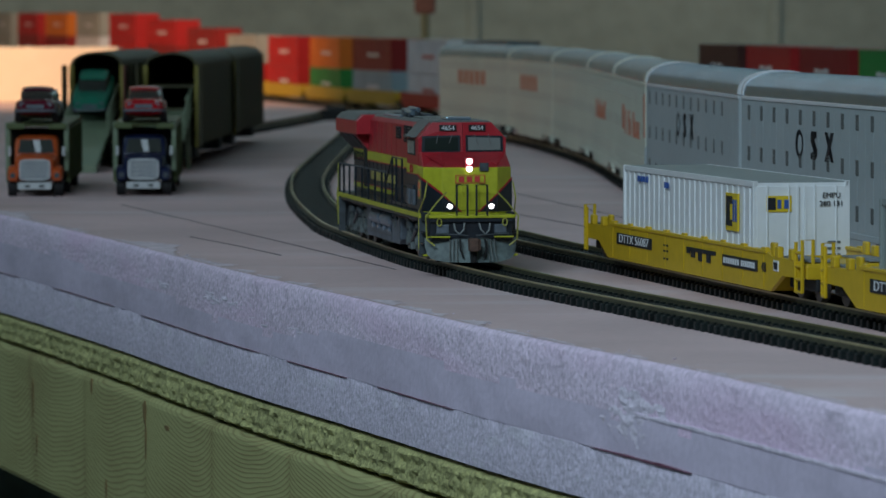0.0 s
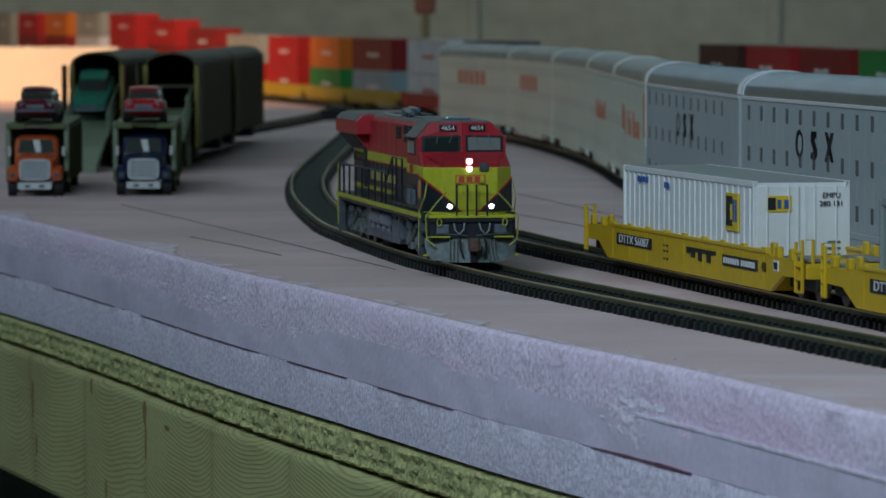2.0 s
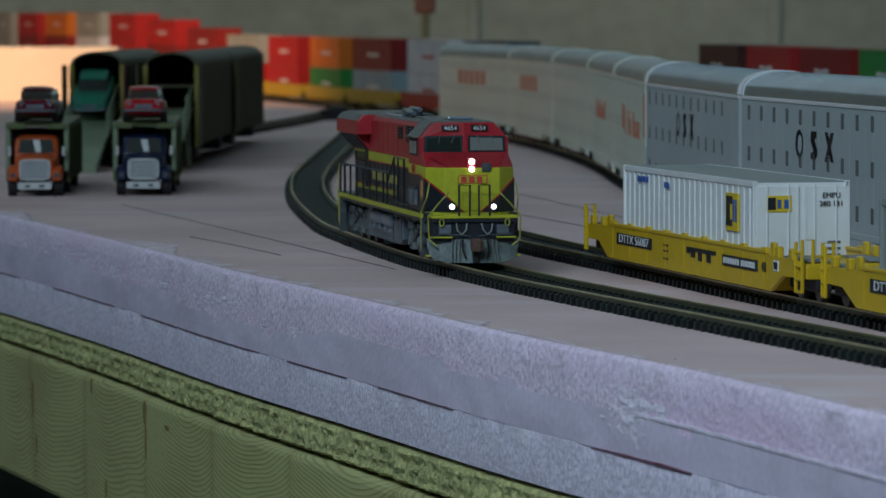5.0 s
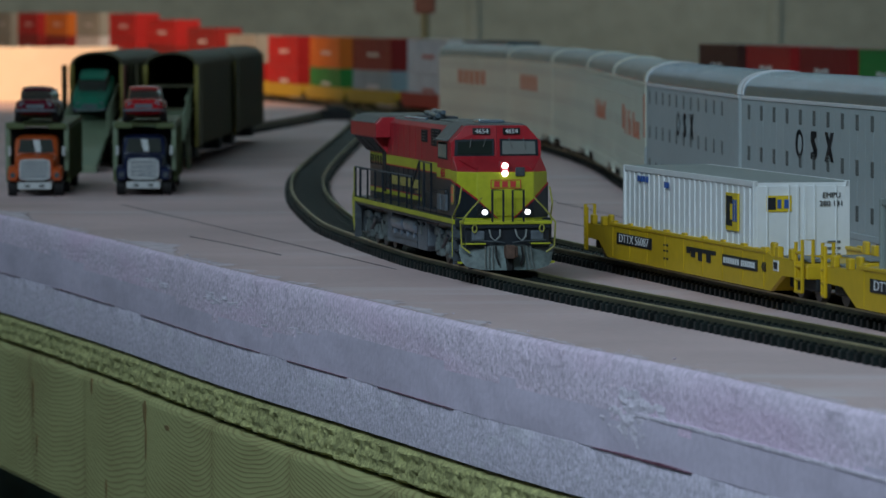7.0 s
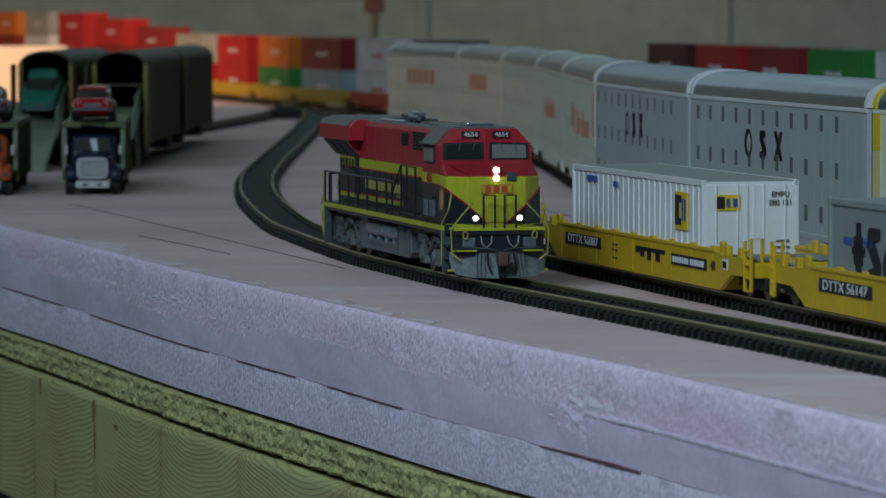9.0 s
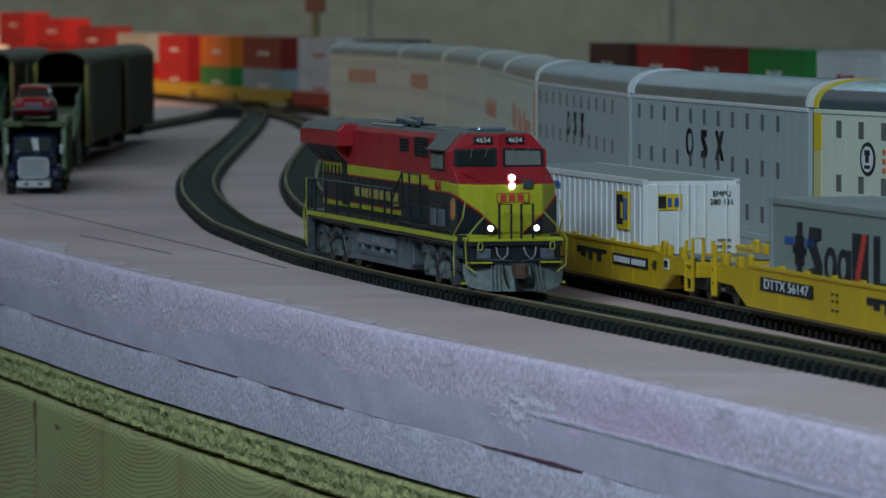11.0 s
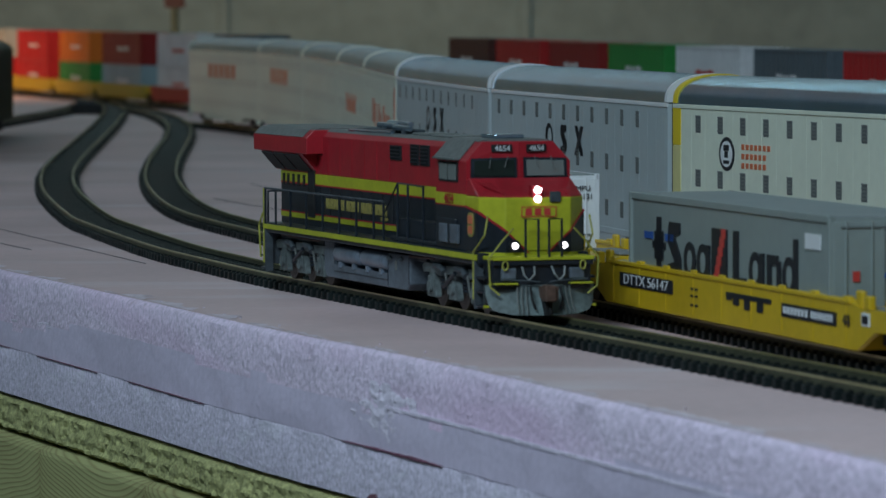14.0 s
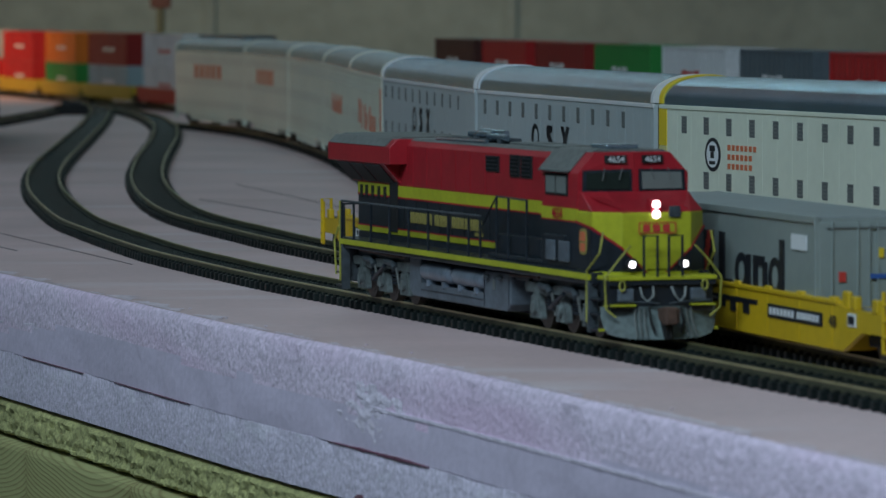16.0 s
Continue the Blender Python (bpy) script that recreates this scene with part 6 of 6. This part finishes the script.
def build_background():
    single("riser_board", boxes([(-1.6, -0.34, 5.20, 5.24, 0.0, 0.058)], 0.002), M_CREAMWALL, "cream board standing along the raised track", "board", kind="structure")
    sg = thing("track_signal", pose(-0.019, 5.35, 0), "dark signal mast with a red-brown head behind the train", "model signal")
    part("mast", mtubes([[(0, 0, 0), (0, 0, 96)]], 4.5, 10), material("mast_green", (0.06, 0.09, 0.06), 0.6), sg)
    part("head", mprism([(-11, 92), (11, 92), (12, 118), (-12, 118)], -6, 6, "y", 2), material("head_brown", (0.06, 0.025, 0.02), 0.6), sg, "reddish-brown signal head")
    part("base", mboxes([(-9, 9, -9, 9, 0, 3)], 0.6), M_GREY, sg)
    gt = thing("ground_throw", pose(-0.093, 4.32, 0), "small black switch machine beside the track", "switch machine")
    part("body", mboxes([(-14, 14, -8, 8, 0, 9)], 1.5), M_DARK, gt)
    part("lid", mboxes([(-9, 9, -5, 5, 9, 12)], 1.2), M_NAVY, gt)
    for x in (0.047, 0.508):
        single("wall_seam", boxes([(x - 0.009, x + 0.009, 7.588, 7.6, -0.98, 1.5)], 0.003), M_CONCRETE, "shallow vertical form seam in the concrete wall", "wall", kind="structure")


def build_marks():
    """Pencil lines and torn crumbs on the foam."""
    lines = [((-0.156, 2.408), (-0.0171, 1.793)), ((-0.105, 2.06), (-0.062, 1.90)), ((0.030, 2.60), (0.085, 2.22)), ((0.010, 2.40), (0.072, 2.10))]
    pl = thing("pencil_marks", Matrix(), "dark pencil lines drawn across the foam top", "drawn lines")
    for a, b in lines:
        part("pencil_line", strip("pencil_line", Line([a, ((a[0] + b[0]) / 2 + 0.001, (a[1] + b[1]) / 2), b]), 0.0, Line([a, b]).length, 0.00018, 0.0001, 0.0003, M_PENCIL), M_PENCIL, pl)
    rng = random.Random(5)
    crumbs = bmesh.new()
    for k in range(30):
        s = EDGE.nearest(2.25) + rng.random() * (EDGE.nearest(0.95) - EDGE.nearest(2.25))
        q = EDGE.at(s) + EDGE.side(s) * rng.uniform(-0.0005, 0.010)
        r = rng.uniform(0.0002, 0.0006)
        v = bmesh.ops.create_icosphere(crumbs, subdivisions=1, radius=r)["verts"]
        for w in v:
            w.co = Vector((w.co.x, w.co.y * rng.uniform(0.6, 1.6), w.co.z * 0.5 * rng.uniform(0.5, 1.3))) + q + Vector((0, 0, 0.0002))
    def torn(y, z, half_s, half_z, deep, seed, low):
        """A ragged low patch of torn foam on the front face."""
        rag = bmesh.new()
        mid, nu, nv = EDGE.nearest(y), 56, 26
        grid = []
        for i in range(nu + 1):
            row = []
            for j in range(nv + 1):
                u, v = -1 + 2 * i / nu, -1 + 2 * j / nv
                k = mid + u * half_s
                h = noise.noise(Vector((u * 4.5, v * 3.0, seed))) + 0.6 * noise.noise(Vector((u * 11, v * 9, seed + 3))) + low - 0.9 * (u * u + v * v)
                q = EDGE.at(k) - EDGE.side(k) * (0.0012 + max(0.0, min(h, 0.8)) * deep) + Vector((0, 0, z + v * half_z))
                row.append((rag.verts.new(q), h))
            grid.append(row)
        for i in range(nu):
            for j in range(nv):
                four = (grid[i][j], grid[i + 1][j], grid[i + 1][j + 1], grid[i][j + 1])
                if max(q[1] for q in four) > 0:
                    rag.faces.new([q[0] for q in four])
        bmesh.ops.delete(rag, geom=[v for v in rag.verts if not v.link_faces], context="VERTS")
        return single("torn_foam_patch", rag, M_FOAM_CHIP, "pale ragged patch torn in the foam edge", "foam patch", kind="structure", smooth=True)

    torn(1.326, -0.0160, 0.030, 0.0080, 0.0007, 1.0, 0.55)
    torn(1.80, -0.0115, 0.05, 0.0030, 0.0005, 4.0, 0.35)
    torn(1.715, -0.0150, 0.06, 0.0022, 0.0004, 9.0, 0.30)
    torn(1.93, -0.0120, 0.06, 0.0018, 0.0004, 12.0, 0.30)
    # white scrape where the knife bruised the top edge
    for y0, y1, wide, seed in ((2.45, 1.80, 0.016, 2.0), (1.80, 1.45, 0.012, 5.0), (1.45, 0.92, 0.007, 8.0)):
        a, b = EDGE.nearest(y0), EDGE.nearest(y1)
        bm, rows = bmesh.new(), []
        count = 420
        for i in range(count + 1):
            k = a + (b - a) * i / count
            w = wide * (0.22 + noise.noise(Vector((k * 9, seed, 0))) + 0.5 * noise.noise(Vector((k * 45, seed, 3))) + 0.35 * noise.noise(Vector((k * 170, seed, 6))))
            start = 0.0010 + 0.0007 * (1 + noise.noise(Vector((k * 60, seed, 8))))
            c, l = EDGE.at(k), EDGE.side(k)
            rows.append((w, bm.verts.new(c + l * start + Vector((0, 0, 0.00012))), bm.verts.new(c + l * (start + max(w, 0.0)) + Vector((0, 0, 0.00016)))))
        for p, q in zip(rows[:-1], rows[1:]):
            if p[0] > 0.0008 and q[0] > 0.0008:
                bm.faces.new((p[1], q[1], q[2], p[2]))
        bmesh.ops.delete(bm, geom=[v for v in bm.verts if not v.link_faces], context="VERTS")
        single("scraped_edge", bm, M_SCRAPE, "pale scraped skin along the foam's top edge", "scraped foam", kind="structure")
    # maroon glue showing in the joint of the two boards
    glue = material("maroon_glue", (0.20, 0.08, 0.12), 0.6, grain=0.2)
    for y0, y1, half in ((2.42, 2.24, 0.00028), (2.16, 2.02, 0.00018), (1.96, 1.74, 0.00022), (1.70, 1.62, 0.00022), (1.58, 1.49, 0.00022), (1.36, 1.28, 0.0009)):
        a, b = EDGE.nearest(y0), EDGE.nearest(y1)
        bm, rows = bmesh.new(), []
        for i in range(81):
            k = a + (b - a) * i / 80
            h = half * 0.38 * (0.25 + math.sin(math.pi * i / 80) * (0.8 + 0.7 * noise.noise(Vector((k * 120, y0, 0)))))
            c, o = EDGE.at(k), -EDGE.side(k)
            rows.append([bm.verts.new(c + o * d + Vector((0, 0, -0.0263 + z))) for d, z in ((0.0005, -h), (0.0017, -h), (0.0017, h), (0.0005, h))])
        for p, q in zip(rows[:-1], rows[1:]):
            for j in range(4):
                bm.faces.new((p[j], p[(j + 1) % 4], q[(j + 1) % 4], q[j]))
        bm.faces.new(rows[0][::-1]), bm.faces.new(rows[-1])
        single("glue_seam", bm, glue, "dark maroon glue squeezed out between the foam boards", "glue seam", kind="structure")
    a, b = EDGE.nearest(1.325), EDGE.nearest(1.03)
    single("foam_ledge", strip("foam_ledge", EDGE, a, b, 0.0004, -0.0150, -0.0141, M_FOAM_CHIP, off=-0.0013), M_FOAM_CHIP, "thin pale ledge left by the knife in the foam edge", "foam ledge", kind="structure")
    notch = bmesh.new()
    bmesh.ops.create_icosphere(notch, subdivisions=2, radius=0.0022)
    q = EDGE.at(EDGE.nearest(1.335)) - EDGE.side(EDGE.nearest(1.335)) * 0.0012
    for w in notch.verts:
        w.co = Vector((w.co.x, w.co.y * 1.6, w.co.z * (0.8 + 0.3 * math.sin(w.co.y * 4000)))) + q + Vector((0, 0, -0.0405))
    single("glue_blob", notch, material("dark_glue", (0.10, 0.025, 0.04), 0.5, grain=0.2), "dark maroon glue blob at the foam edge", "glue blob")
    single("foam_crumbs", crumbs, M_FOAM_CHIP, "pale torn foam crumbs along the cut edge", "foam crumbs", kind="stuff")


# ---- assembly ----
build_room()
build_table()
LOCO, WHEELS = build_locomotive()
build_racks()
build_wells()
build_yard()
build_far_trains()
build_background()
build_marks()
build_track(PASSING, 0.0, PASSING.length, "black-tied model track beside the main line")
build_track(RACKLINE, 0.0, RACKLINE.length, "model track under the autoracks")
build_track(FARLINE, 0.0, FARLINE.length, "far curved model track under the stacked train", None, rise)
build_track(YARD, 0.0, YARD.length, "model yard track to the loading ramps")
build_track(BACKLINE, 0.0, BACKLINE.length, "model track along the back")
build_track(MAIN, 0.0, MAIN.length, "main model track with black ties curving along the table edge", (MAIN.nearest(2.55), MAIN.nearest(0.95)))

# how far the locomotive has come along the main line, and its turn
RUN = [(0.0, 3.2227, -81.3), (4.6, 3.2227, -81.3), (5.0, 3.2262, -81.2), (5.5, 3.2375, -80.9), (6.0, 3.2505, -80.6), (6.5, 3.2637, -80.4), (7.0, 3.2767, -80.1), (7.5, 3.2892, -79.8),
       (8.0, 3.3025, -79.5), (8.5, 3.3177, -79.2), (9.0, 3.3347, -78.9), (9.5, 3.3537, -78.6), (10.0, 3.3740, -78.2), (10.5, 3.3958, -77.8), (11.0, 3.4190, -77.4), (11.5, 3.4427, -76.9),
       (12.0, 3.4667, -76.3), (12.5, 3.4917, -75.8), (13.0, 3.5187, -75.4), (13.5, 3.5452, -75.1), (14.0, 3.5722, -74.9), (14.5, 3.5987, -74.7), (15.0, 3.6240, -74.5), (15.5, 3.6512, -74.4), (16.0, 3.6777, -74.4)]


def motions():
    rows = []
    for t, s, turn in RUN:
        c = MAIN.chord(s, 0.075).translation
        rows.append((t, pose(c.x, c.y, RAIL_Z, 0, 0, turn)))
    walk(LOCO, rows)
    fine = [RUN[0][0], 4.6]
    t = 4.6
    while t < 16.0:
        t = round(t + 0.1, 3)
        fine.append(min(t, 16.0))
    ts, ss = [r[0] for r in RUN], [r[1] for r in RUN]
    for ax, x in WHEELS:
        walk(ax, [(t, pose(x / 1000.0, 0, 0.0057, 0, math.degrees((float(np.interp(t, ts, ss)) - ss[0]) / 0.0057), 0)) for t in fine])


motions()
